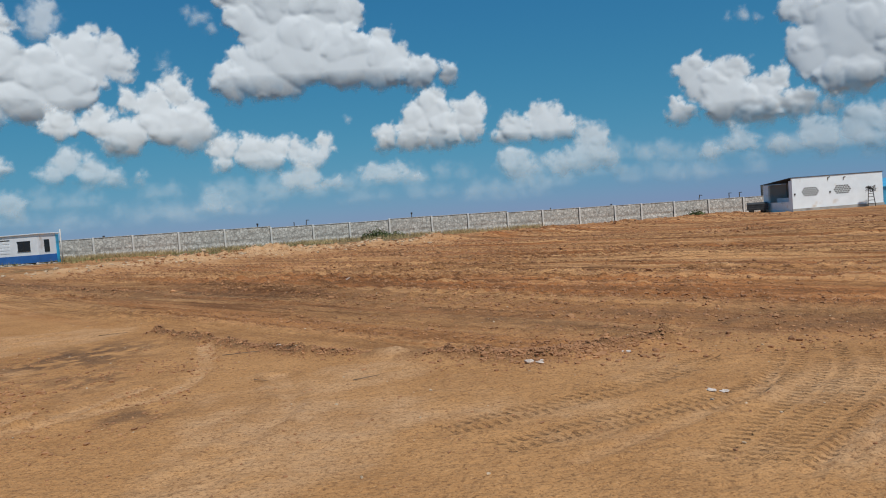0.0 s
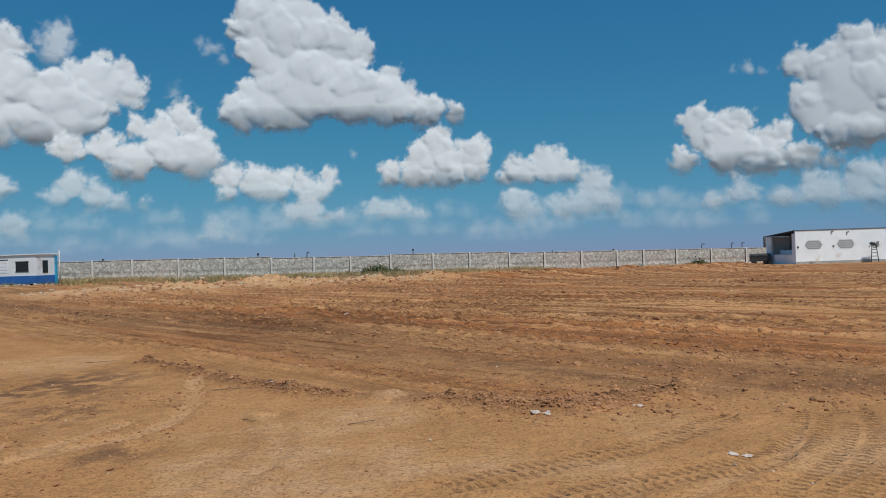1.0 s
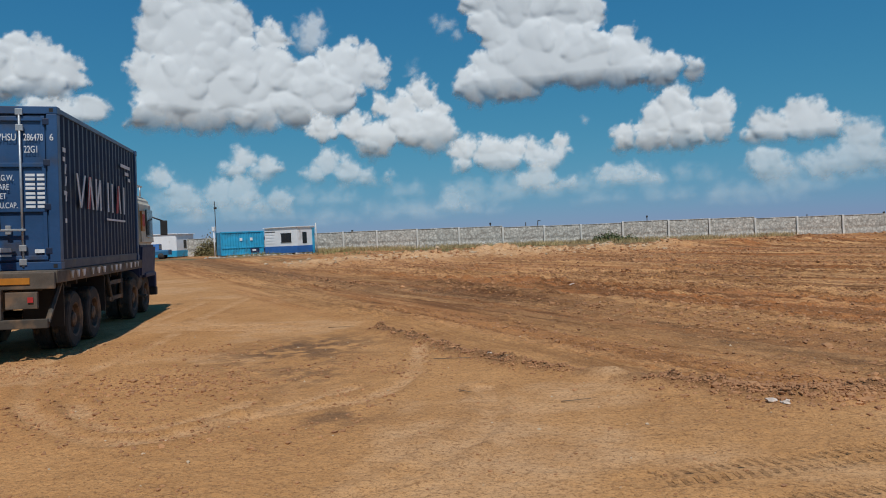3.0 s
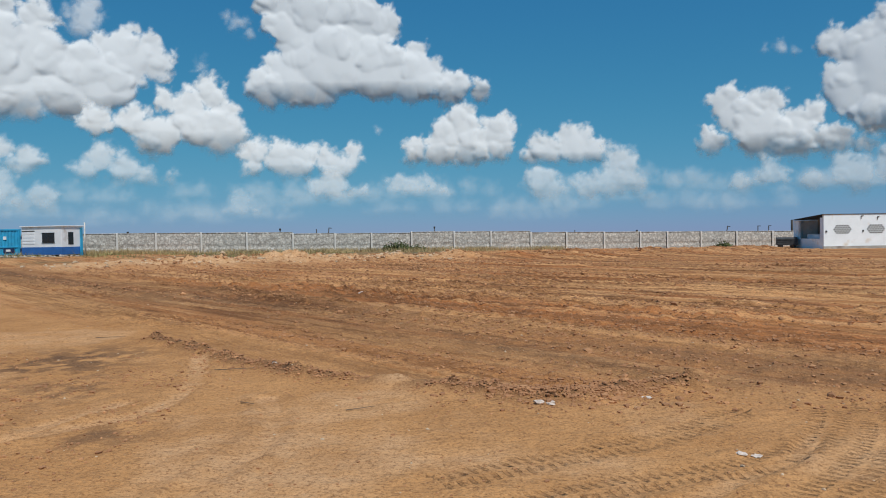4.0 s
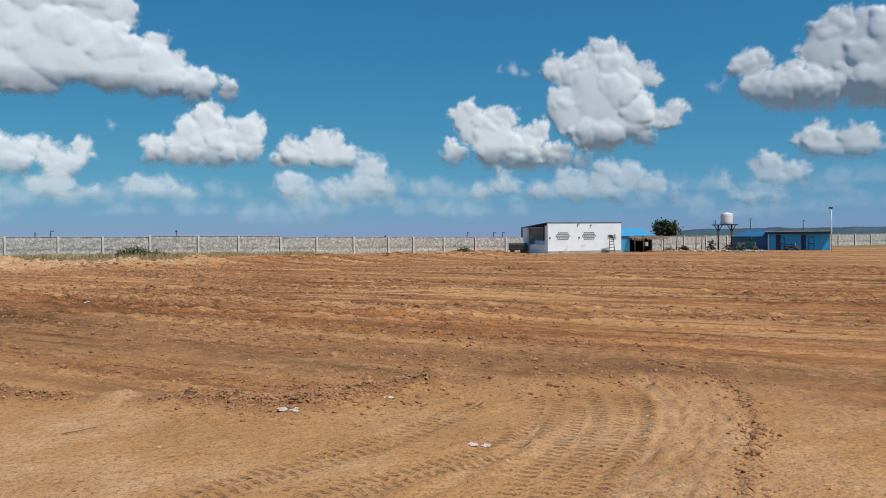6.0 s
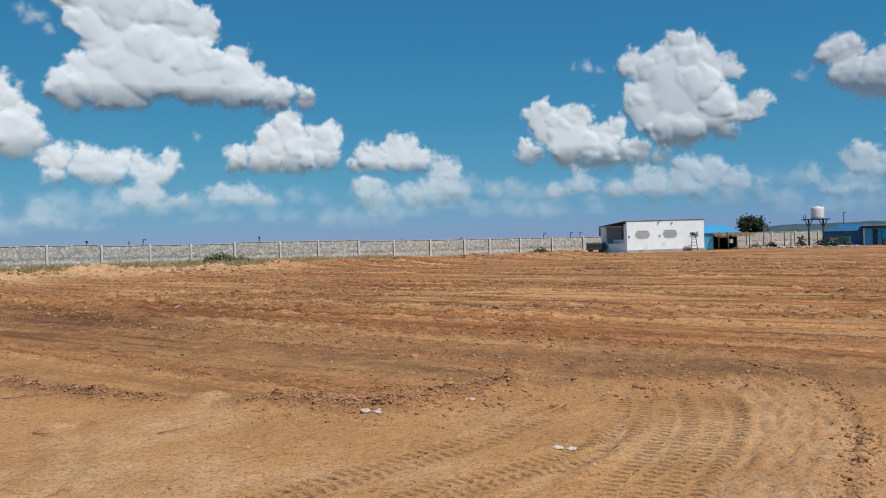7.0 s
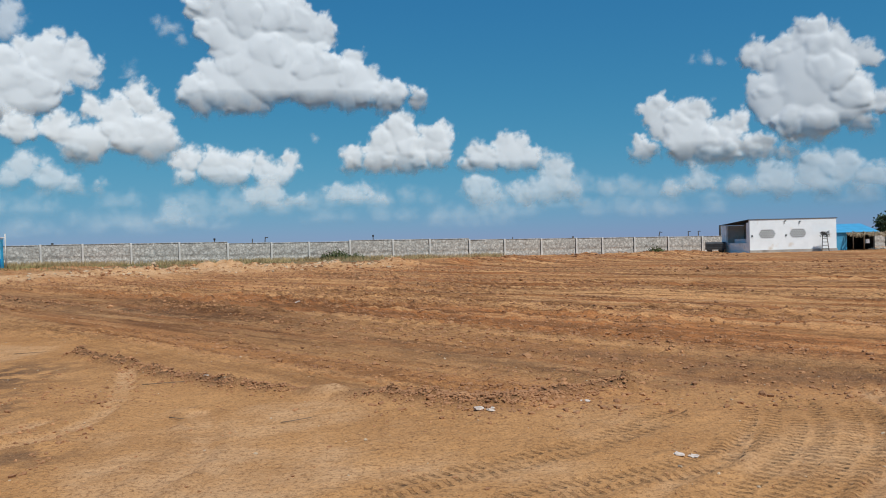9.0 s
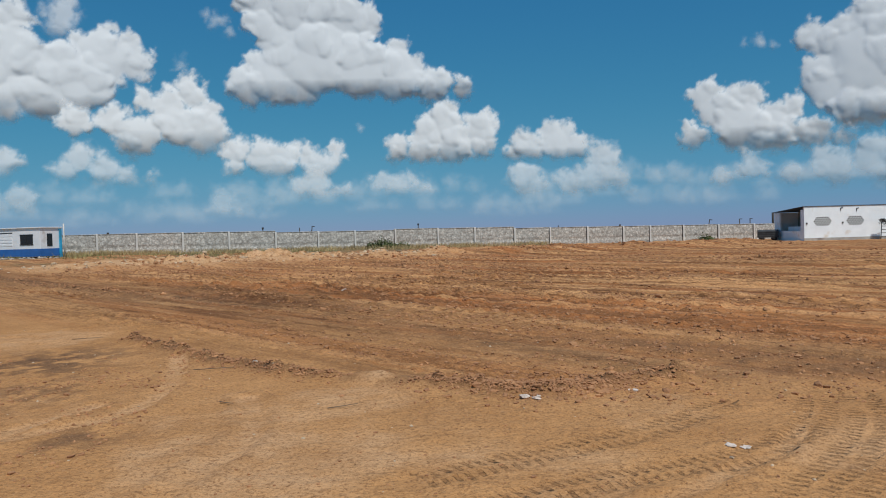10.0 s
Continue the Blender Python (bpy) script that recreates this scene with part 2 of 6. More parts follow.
# smooth shallow ruts pressed by wheels
RUTS = [curve_through(p) for p in (
    [(-8.9, 8.2), (-7.3, 6.3), (-5.9, 5.4), (-4.95, 5.1), (-4.4, 5.5), (-4.05, 6.6), (-3.8, 7.5)],
    [(-6.6, 6.35), (-5.85, 5.75), (-5.1, 5.45), (-4.7, 5.9), (-4.6, 6.7)],
    [(-8.6, 6.9), (-9.4, 8.3), (-10.0, 9.9), (-11.5, 12.9), (-13.9, 18.3)],
    [(-7.6, 7.0), (-8.4, 8.8), (-9.3, 11.0), (-10.9, 14.0), (-13.0, 19.0)],
    [(-10.7, 12.9), (-9.2, 12.8), (-7.4, 13.0)],
    [(-10.4, 12.3), (-8.8, 12.1), (-7.0, 12.3)],
    [(-4.4, 5.85), (-3.64, 6.68), (-3.32, 7.25), (-3.45, 8.56), (-4.06, 10.34)],
    [(-2.2, 4.2), (-1.9, 5.4), (-1.9, 6.6), (-2.3, 7.7)],
    [(2.5, 3.4), (3.3, 4.3), (4.02, 5.05), (4.6, 5.8), (5.2, 6.8), (5.45, 7.6), (5.3, 8.6)],
    [(2.35, 3.5), (3.15, 4.35), (3.95, 5.17), (4.5, 5.95), (5.03, 6.85), (5.22, 7.65)],
    [(2.2, 3.6), (3.0, 4.4), (3.85, 5.3), (4.4, 6.1), (4.85, 6.9), (5.0, 7.7)],
    [(1.9, 3.7), (2.71, 4.53), (3.62, 5.57), (4.19, 6.36), (4.46, 6.96), (4.6, 7.8)],
    [(2.05, 3.65), (2.86, 4.46), (3.74, 5.43), (4.3, 6.22), (4.65, 6.93), (4.8, 7.75)],
    [(0.6, 4.2), (1.55, 4.95), (2.4, 5.75), (3.0, 6.7)])]


def lie(x, y):
    """The broad lie of the land."""
    r = np.hypot(x, y)
    z = -0.45 * sstep(-25, 45, x) * sstep(25, 75, r) - 0.18 * sstep(50, 75, x) * sstep(60, 100, r)
    z = z + 0.28 * sstep(-20, -42, x) * sstep(35, 70, r)
    return z - 15 * sstep(150, 1500, r)


def land(x, y):
    """Height of the soil, with ruts, ridges, berms and clods, and how grey, red, pale, grassy and rough it is."""
    c, s = 0.69 * x + 0.72 * y, 0.72 * x - 0.69 * y  # across and along the driving lines
    wob = 1.6 * (fbm(s * 0.09, c * 0.25, 4, 5) - 0.5)
    cc = c + wob
    far = sstep(26, 60, np.hypot(x, y))
    z = lie(x, y)
    streak = fbm(s * 0.10, c * 1.3, 5, 11)
    streak2 = fbm(s * 0.25, c * 3.5, 4, 23)
    swept = sstep(1.3, 0.85, np.hypot((x - 3.1) / 2.8, (y - 5.5) / 2.5))  # where the wheels turned
    beyond = sstep(4.6, 6.3, cc) * (1 - 0.9 * swept)
    z = z + 0.05 * (fbm(x * 0.2, y * 0.2, 3, 2) - 0.5) * sstep(3, 12, np.hypot(x, y))
    crest = (1 - np.abs(2 * fbm(s * 0.07, c * 0.8, 3, 13) - 1)) ** 5
    crest2 = (1 - np.abs(2 * fbm(s * 0.12, c * 2.1, 3, 17) - 1)) ** 4
    keep = sstep(130, 50, np.hypot(x, y))
    calm = 0.22 + 0.78 * sstep(10, 22, np.hypot(x, y))
    z = z + calm * beyond * keep * (0.14 * (streak - 0.5) + 0.06 * (streak2 - 0.5) + 0.10 * crest * sstep(0.4, 0.55, fbm(s * 0.11, c * 0.3, 3, 19)) + 0.05 * crest2)
    lumps = fbm(x * 3.2, y * 3.2, 4, 31)
    patch = sstep(0.46, 0.62, fbm(s * 0.16, c * 0.5, 3, 41)) * beyond * (1 - far)
    z = z + (0.014 + 0.13 * patch * calm) * np.maximum(lumps - 0.47, 0) * 2.4 + (0.016 + 0.026 * beyond) * (fbm(x * 7, y * 7, 3, 51) - 0.5)
    z = z + (0.010 + 0.016 * beyond) * (fbm(x * 13, y * 13, 2, 53) - 0.5) * sstep(22, 12, np.hypot(x, y))
    grey = 1.1 * np.exp(-((cc - 9.0) / (1.75 - 0.6 * sstep(-8, 0, s))) ** 2) * sstep(-0.15, 0.35, fbm(s * 0.12, c * 0.6, 4, 61) - 0.18)
    grey = grey * (0.9 - 0.45 * sstep(-4, 3, s)) * (0.45 + 0.9 * fbm(x * 2.6, y * 2.6, 4, 64))
    grey = grey * (1 - 0.75 * swept)
    blob = np.exp(-(((x + 5.9) / 1.0) ** 2 + ((y - 10.0) / 1.5) ** 2)) + 0.8 * np.exp(-(((x + 3.4) / 0.5) ** 2 + ((y - 6.25) / 0.35) ** 2))
    blob = blob + 0.6 * np.exp(-(((x + 4.7) / 0.7) ** 2 + ((y - 8.1) / 0.8) ** 2))
    grey = np.clip(np.maximum(grey, blob * sstep(0.40, 0.56, fbm(x * 5.5, y * 5.5, 5, 66)) * 1.25), 0, 1)
    red = sstep(6, 13, cc) * (0.35 + 0.65 * sstep(0.42, 0.60, streak)) * (1 - 0.35 * sstep(25, 55, cc)) * (1 - 0.45 * sstep(0, -16, x))
    pale = sstep(0.52, 0.68, fbm(x * 0.55, y * 0.55, 5, 71)) * 0.5 * (1 - beyond) + 0.8 * sstep(0.56, 0.66, streak2) * beyond * sstep(9, 16, cc)
    # the ridge pushed up by a blade
    d, _, al = poly_dist(x, y, RIDGE)
    mound = np.exp(-(((x + 0.95) / 0.42) ** 2 + ((y - 8.4) / 0.3) ** 2))
    rid = np.exp(-(d / 0.17) ** 2) * (0.35 + 0.9 * fbm(x * 1.7, y * 1.7, 3, 81)) * (1 - 0.85 * mound)
    z = z + 0.08 * rid + 0.15 * rid * np.maximum(fbm(x * 6.5, y * 6.5, 3, 83) - 0.42, 0) * 2
    z = z + 0.085 * np.exp(-(((x + 1.0) / 0.24) ** 2 + ((y - 8.45) / 0.17) ** 2))
    pale = np.maximum(pale, np.exp(-(((x + 1.0) / 0.3) ** 2 + ((y - 8.4) / 0.16) ** 2)))
    grey = np.clip(np.maximum(grey, 1.3 * rid), 0, 1)
    # spoil banks before the wall
    d, sd, al = poly_dist(x, y, BERM)
    bank = np.exp(-(d / 3.4) ** 2) * sstep(-30, -20, x)
    z = z + bank * (0.36 - 0.14 * sstep(0, -8, x) + 0.8 * np.maximum(fbm(x * 0.45, y * 0.45, 5, 91) - 0.34, 0))
    sandy = bank * sstep(4, -6, x + 10 * (fbm(x * 0.1, y * 0.1, 3, 93) - 0.5))
    z = z + 1.0 * sandy * np.maximum(fbm(x * 1.5, y * 1.5, 4, 95) - 0.45, 0)
    pale = np.clip(np.maximum(pale, 1.6 * sandy), 0, 1)
    red = np.clip(np.maximum(red, 1.3 * bank * sstep(-6, 4, x)), 0, 1) * (1 - np.clip(1.6 * sandy, 0, 1))
    graded = beyond * (1 - 0.3 * sstep(0, -16, x)) * (0.55 + 0.45 * sstep(11, 20, np.hypot(x, y))) * (1 - np.clip(1.8 * sandy, 0, 1))
    grass = sstep(6, 9, -sd) * sstep(2, -8, x) * sstep(0.35, 0.55, fbm(x * 0.12, y * 0.12, 4, 97)) * sstep(40, 55, y)
    grass = np.maximum(grass, sstep(115, 150, np.hypot(x, y)))
    # tyre prints: place along and across the nearest print, for the lugs in the soil material
    near = (np.abs(x) < 14) & (y < 21) & (y > 2)
    xs, ys = x[near], y[near]
    dz, best = np.zeros(xs.shape), np.full(xs.shape, 9.0)
    ta, ts, tm = np.zeros(xs.shape), np.zeros(xs.shape), np.zeros(xs.shape)
    for k, line in enumerate(TRACKS):
        d, sd, al = poly_dist(xs, ys, line)
        inside = sstep(0.19, 0.14, d)
        dz += -0.007 * inside + 0.005 * np.exp(-((d - 0.27) / 0.07) ** 2)
        m = d < best
        best = np.where(m, d, best)
        ta, ts = np.where(m, al, ta), np.where(m, sd, ts)
        tm = np.where(m, inside, tm)
    pressed, thrown = np.zeros(xs.shape), np.zeros(xs.shape)
    worn = 0.45 + 0.55 * sstep(0.35, 0.6, fbm(xs * 0.9, ys * 0.9, 3, 111))
    for k, line in enumerate(RUTS):
        d, sd, al = poly_dist(xs, ys, line)
        d = d + 0.10 * (fbm(xs * 4, ys * 4, 3, 113) - 0.5)
        wide = 1.0 if k < 8 else 0.62
        band = sstep(0.15 * wide, 0.07 * wide, d) * worn
        rim = np.exp(-((d - 0.2 * wide) / (0.06 * wide)) ** 2) * worn * (0.4 + 1.2 * fbm(xs * 5, ys * 5, 3, 115))
        dz += -0.016 * band + (0.032 if k == 8 else 0.02) * rim
        pressed, thrown = np.maximum(pressed, band), np.maximum(thrown, rim)
    z = z.copy()
    z[near] += dz
    pale[near] = np.maximum(pale[near], 0.6 * pressed)
    grey[near] = np.maximum(grey[near] * (1 - 0.6 * pressed), 0.18 * thrown)
    along, across, prints = np.zeros(x.shape), np.zeros(x.shape), np.zeros(x.shape)
    along[near], across[near], prints[near] = ta, np.abs(ts), tm
    return z, grey, red, pale, grass, graded, along, across, prints


def steps(fine, lo, hi, grow, limit, back):
    up = list(np.arange(lo, hi, fine))
    a, g = [], fine
    while (a[-1] if a else hi) < limit:
        g *= grow
        a.append((a[-1] if a else hi) + g)
    b, g = [], fine
    while (b[-1] if b else lo) > -limit:
        g *= back
        b.append((b[-1] if b else lo) - g)
    return np.array(b[::-1] + up + a)


def build_ground():
    gx, gy = steps(0.045, -8.5, 7.5, 1.022, 3200, 1.022), steps(0.045, 3.4, 14.0, 1.0125, 3200, 1.06)
    X, Y = np.meshgrid(gx, gy)
    Z, grey, red, pale, grass, graded, along, across, prints = land(X.ravel(), Y.ravel())
    nx, ny = len(gx), len(gy)
    co = np.stack([X.ravel(), Y.ravel(), Z], 1).astype(np.float32)
    i = np.arange(nx * ny).reshape(ny, nx)
    quads = np.stack([i[:-1, :-1], i[:-1, 1:], i[1:, 1:], i[1:, :-1]], -1).reshape(-1, 4)
    me = bpy.data.meshes.new("ground")
    me.vertices.add(len(co))
    me.vertices.foreach_set("co", co.ravel())
    me.loops.add(quads.size)
    me.loops.foreach_set("vertex_index", quads.ravel().astype(np.int32))
    me.polygons.add(len(quads))
    me.polygons.foreach_set("loop_start", np.arange(0, quads.size, 4, dtype=np.int32))
    me.polygons.foreach_set("use_smooth", np.ones(len(quads), dtype=bool))
    me.update()
    for nm, v in (("grey", grey), ("red", red), ("pale", pale), ("grass", grass), ("graded", graded), ("along", along), ("across", across), ("prints", prints)):
        me.attributes.new(nm, "FLOAT", "POINT").data.foreach_set("value", np.asarray(v, dtype=np.float32))
    return me


def soil_material():
    m = bpy.data.materials.new("graded_soil")
    m.use_nodes = True
    n, l = m.node_tree.nodes, m.node_tree.links
    b = n["Principled BSDF"]
    b.inputs["Roughness"].default_value = 0.95
    b.inputs["Specular IOR Level"].default_value = 0.15
    tc = n.new("ShaderNodeTexCoord")
    rot = n.new("ShaderNodeMapping")
    rot.inputs["Rotation"].default_value = (0, 0, radians(43.8))
    l.new(tc.outputs["Object"], rot.inputs[0])
    lines = n.new("ShaderNodeMapping")
    lines.inputs["Scale"].default_value = (0.055, 1.5, 1.0)
    l.new(rot.outputs[0], lines.inputs[0])

    def tex(s, det=6.0, src=None, rough=0.6):
        t = n.new("ShaderNodeTexNoise")
        t.inputs["Scale"].default_value, t.inputs["Detail"].default_value, t.inputs["Roughness"].default_value = s, det, rough
        l.new((src or tc).outputs["Object" if src is None else 0], t.inputs["Vector"])
        return t.outputs[0]

    def rng(v, lo, hi, a=0.0, bb=1.0):
        r = n.new("ShaderNodeMapRange")
        for k, val in ((1, lo), (2, hi), (3, a), (4, bb)):
            r.inputs[k].default_value = val
        l.new(v, r.inputs[0])
        return r.outputs[0]

    def mul(a, bb):
        x = n.new("ShaderNodeMath")
        x.operation = "MULTIPLY"
        x.use_clamp = True
        l.new(a, x.inputs[0])
        if isinstance(bb, float):
            x.inputs[1].default_value = bb
        else:
            l.new(bb, x.inputs[1])
        return x.outputs[0]

    def mix(f, a, bb):
        x = n.new("ShaderNodeMix")
        x.data_type = "RGBA"
        l.new(f, x.inputs[0])
        for k, v in ((6, a), (7, bb)):
            if isinstance(v, tuple):
                x.inputs[k].default_value = (*v, 1)
            else:
                l.new(v, x.inputs[k])
        return x.outputs[2]

    def attr(nm):
        a = n.new("ShaderNodeAttribute")
        a.attribute_name = nm
        return a.outputs["Fac"]

    streak = tex(1.0, 7, lines, 0.65)
    fine = tex(4.0, 6, lines, 0.7)
    col = mix(rng(tex(0.8, 8), 0.35, 0.65), (0.59, 0.335, 0.152), (0.77, 0.46, 0.222))
    col = mix(mul(attr("red"), rng(streak, 0.3, 0.6, 0.35, 1.0)), col, (0.60, 0.245, 0.092))
    col = mix(mul(attr("pale"), rng(tex(2.2, 6), 0.35, 0.62, 0.2, 0.9)), col, (0.96, 0.70, 0.475))
    broad = n.new("ShaderNodeMapping")
    broad.inputs["Scale"].default_value = (0.03, 0.55, 1.0)
    l.new(rot.outputs[0], broad.inputs[0])
    bands = tex(1.0, 5, broad, 0.6)
    col = mix(mul(attr("graded"), rng(bands, 0.47, 0.54, 0.0, 0.7)), col, (0.60, 0.235, 0.085))
    col = mix(mul(attr("graded"), rng(bands, 0.47, 0.40, 0.0, 0.6)), col, (0.80, 0.465, 0.225))
    col = mix(mul(attr("graded"), rng(streak, 0.505, 0.575, 0.0, 0.95)), col, (0.98, 0.60, 0.31))
    col = mix(mul(attr("grey"), rng(tex(3.0, 7), 0.3, 0.6, 0.5, 1.0)), col, (0.165, 0.105, 0.075))
    col = mix(mul(attr("graded"), rng(streak, 0.445, 0.39, 0.0, 0.8)), col, (0.20, 0.088, 0.042))
    col = mix(mul(attr("graded"), rng(fine, 0.455, 0.40, 0.0, 0.75)), col, (0.17, 0.08, 0.04))
    col = mix(rng(tex(16, 6, None, 0.7), 0.55, 0.62, 0.0, 0.42), col, (0.31, 0.175, 0.09))
    col = mix(rng(tex(4, 6, None, 0.7), 0.55, 0.7, 0.0, 0.25), col, (0.36, 0.20, 0.10))
    lug = n.new("ShaderNodeMath")
    lug.operation = "MULTIPLY_ADD"
    lug.inputs[1].default_value = 1.6
    l.new(attr("across"), lug.inputs[0])
    per = n.new("ShaderNodeMath")
    per.operation = "MULTIPLY"
    per.inputs[1].default_value = 1 / 0.095
    l.new(attr("along"), per.inputs[0])
    l.new(per.outputs[0], lug.inputs[2])
    wav = n.new("ShaderNodeMath")
    wav.operation = "PINGPONG"
    wav.inputs[1].default_value = 0.5
    l.new(lug.outputs[0], wav.inputs[0])
    worn = rng(tex(2.4, 7, None, 0.7), 0.40, 0.58, 0.0, 1.0)
    split = rng(attr("across"), 0.02, 0.05)  # a bare rib between the two rows of lugs
    pits = mul(mul(mul(rng(wav.outputs[0], 0.28, 0.33), attr("prints")), worn), split)
    # shade inside the lug pits, painted as darker soil colour
    col = mix(mul(pits, 0.3), col, (0.30, 0.15, 0.075))
    # dark flecks painted for the small shadows of rough soil
    col = mix(rng(tex(24, 3, None, 0.7), 0.58, 0.63, 0.0, 0.55), col, (0.27, 0.145, 0.072))
    col = mix(rng(tex(10, 3, None, 0.8), 0.58, 0.66, 0.0, 0.4), col, (0.27, 0.15, 0.08))
    col = mix(rng(tex(60, 3), 0.6, 0.75, 0.0, 0.5), col, (0.52, 0.36, 0.22))
    clump = n.new("ShaderNodeMapping")
    clump.inputs["Scale"].default_value = (0.09, 0.62, 1.0)
    l.new(rot.outputs[0], clump.inputs[0])
    rough = mul(attr("graded"), rng(tex(1.0, 5, clump, 0.6), 0.48, 0.56))  # strips of broken clods
    crumbs = rng(tex(3.4, 6, None, 0.78), 0.50, 0.57)
    # dark spots in these strips paint the shadowed sides of clods
    col = mix(mul(mul(rough, crumbs), 0.65), col, (0.20, 0.085, 0.04))
    col = mix(mul(mul(rough, rng(tex(4.6, 5, None, 0.78), 0.54, 0.60)), 0.7), col, (0.86, 0.47, 0.22))
    hair = n.new("ShaderNodeMapping")
    hair.inputs["Scale"].default_value = (0.12, 7.0, 1.0)
    l.new(rot.outputs[0], hair.inputs[0])
    col = mix(mul(attr("graded"), rng(tex(1.0, 6, hair, 0.7), 0.55, 0.61, 0.0, 0.45)), col, (0.25, 0.11, 0.05))
    col = mix(rng(tex(34, 4, None, 0.8), 0.54, 0.60, 0.0, 0.62), col, (0.24, 0.125, 0.06))
    col = mix(rng(tex(45, 4, None, 0.8), 0.56, 0.62, 0.0, 0.45), col, (0.92, 0.62, 0.36))
    damp = n.new("ShaderNodeMix")  # the soil is slightly damp, which deepens it all over
    damp.data_type, damp.blend_type = "RGBA", "MULTIPLY"
    damp.inputs[0].default_value = 1.0
    damp.inputs[7].default_value = (0.755, 0.655, 0.54, 1)
    l.new(col, damp.inputs[6])
    col = mix(mul(attr("grass"), rng(tex(0.7, 7), 0.4, 0.6, 0.3, 0.95)), damp.outputs[2], (0.125, 0.135, 0.075))
    l.new(col, b.inputs["Base Color"])
    bp = n.new("ShaderNodeBump")
    bp.inputs["Strength"].default_value, bp.inputs["Distance"].default_value = 1.0, 0.05
    l.new(tex(9, 5, None, 0.65), bp.inputs["Height"])
    b2 = n.new("ShaderNodeBump")
    b2.inputs["Strength"].default_value, b2.inputs["Distance"].default_value = 1.0, 0.14
    l.new(mul(attr("graded"), streak), b2.inputs["Height"])
    b3 = n.new("ShaderNodeBump")
    b3.inputs["Strength"].default_value, b3.inputs["Distance"].default_value = 1.0, 0.05
    l.new(mul(attr("graded"), fine), b3.inputs["Height"])
    l.new(b3.outputs[0], b2.inputs["Normal"])
    b5 = n.new("ShaderNodeBump")
    b5.inputs["Strength"].default_value, b5.inputs["Distance"].default_value = 1.0, 0.12
    l.new(mul(rough, tex(3.4, 6, None, 0.78)), b5.inputs["Height"])
    l.new(b5.outputs[0], b3.inputs["Normal"])
    b4 = n.new("ShaderNodeBump")
    b4.invert = True
    b4.inputs["Strength"].default_value, b4.inputs["Distance"].default_value = 1.0, 0.03
    l.new(pits, b4.inputs["Height"])
    l.new(b2.outputs[0], b4.inputs["Normal"])
    l.new(b4.outputs[0], bp.inputs["Normal"])
    l.new(bp.outputs[0], b.inputs["Normal"])
    return m


M_SOIL = soil_material()
ground_me = build_ground()
ground_me.materials.append(M_SOIL)
ground = tagged(new("ground", ground_me), "graded tan and reddish bare soil with tyre prints and grey stains", "ground", kind="structure")


def height(x, y):
    return float(land(np.array([float(x)]), np.array([float(y)]))[0][0])


# ---- clouds ----
def cloud_material():
    m = bpy.data.materials.new("cloud_vapour")
    m.use_nodes = True
    n, l = m.node_tree.nodes, m.node_tree.links
    n.remove(n["Principled BSDF"])
    dif, tr, tp = n.new("ShaderNodeBsdfDiffuse"), n.new("ShaderNodeBsdfTranslucent"), n.new("ShaderNodeBsdfTransparent")
    mx, ms = n.new("ShaderNodeMixShader"), n.new("ShaderNodeMixShader")
    dif.inputs[0].default_value = (0.80, 0.81, 0.795, 1)
    tr.inputs[0].default_value = (0.80, 0.83, 0.86, 1)
    mx.inputs[0].default_value = 0.20
    l.new(dif.outputs[0], mx.inputs[1]), l.new(tr.outputs[0], mx.inputs[2])
    a = n.new("ShaderNodeAttribute")
    a.attribute_name = "vapour"
    l.new(a.outputs["Fac"], ms.inputs[0])
    l.new(tp.outputs[0], ms.inputs[1]), l.new(mx.outputs[0], ms.inputs[2])
    l.new(ms.outputs[0], n["Material Output"].inputs[0])
    return m


M_CLOUD = cloud_material()


CUMULUS = "white heaped cumulus cloud with a flat grey base"
WISP = "thin pale wisp of cloud"
LOWC = "hazy low cumulus cloud near the horizon"


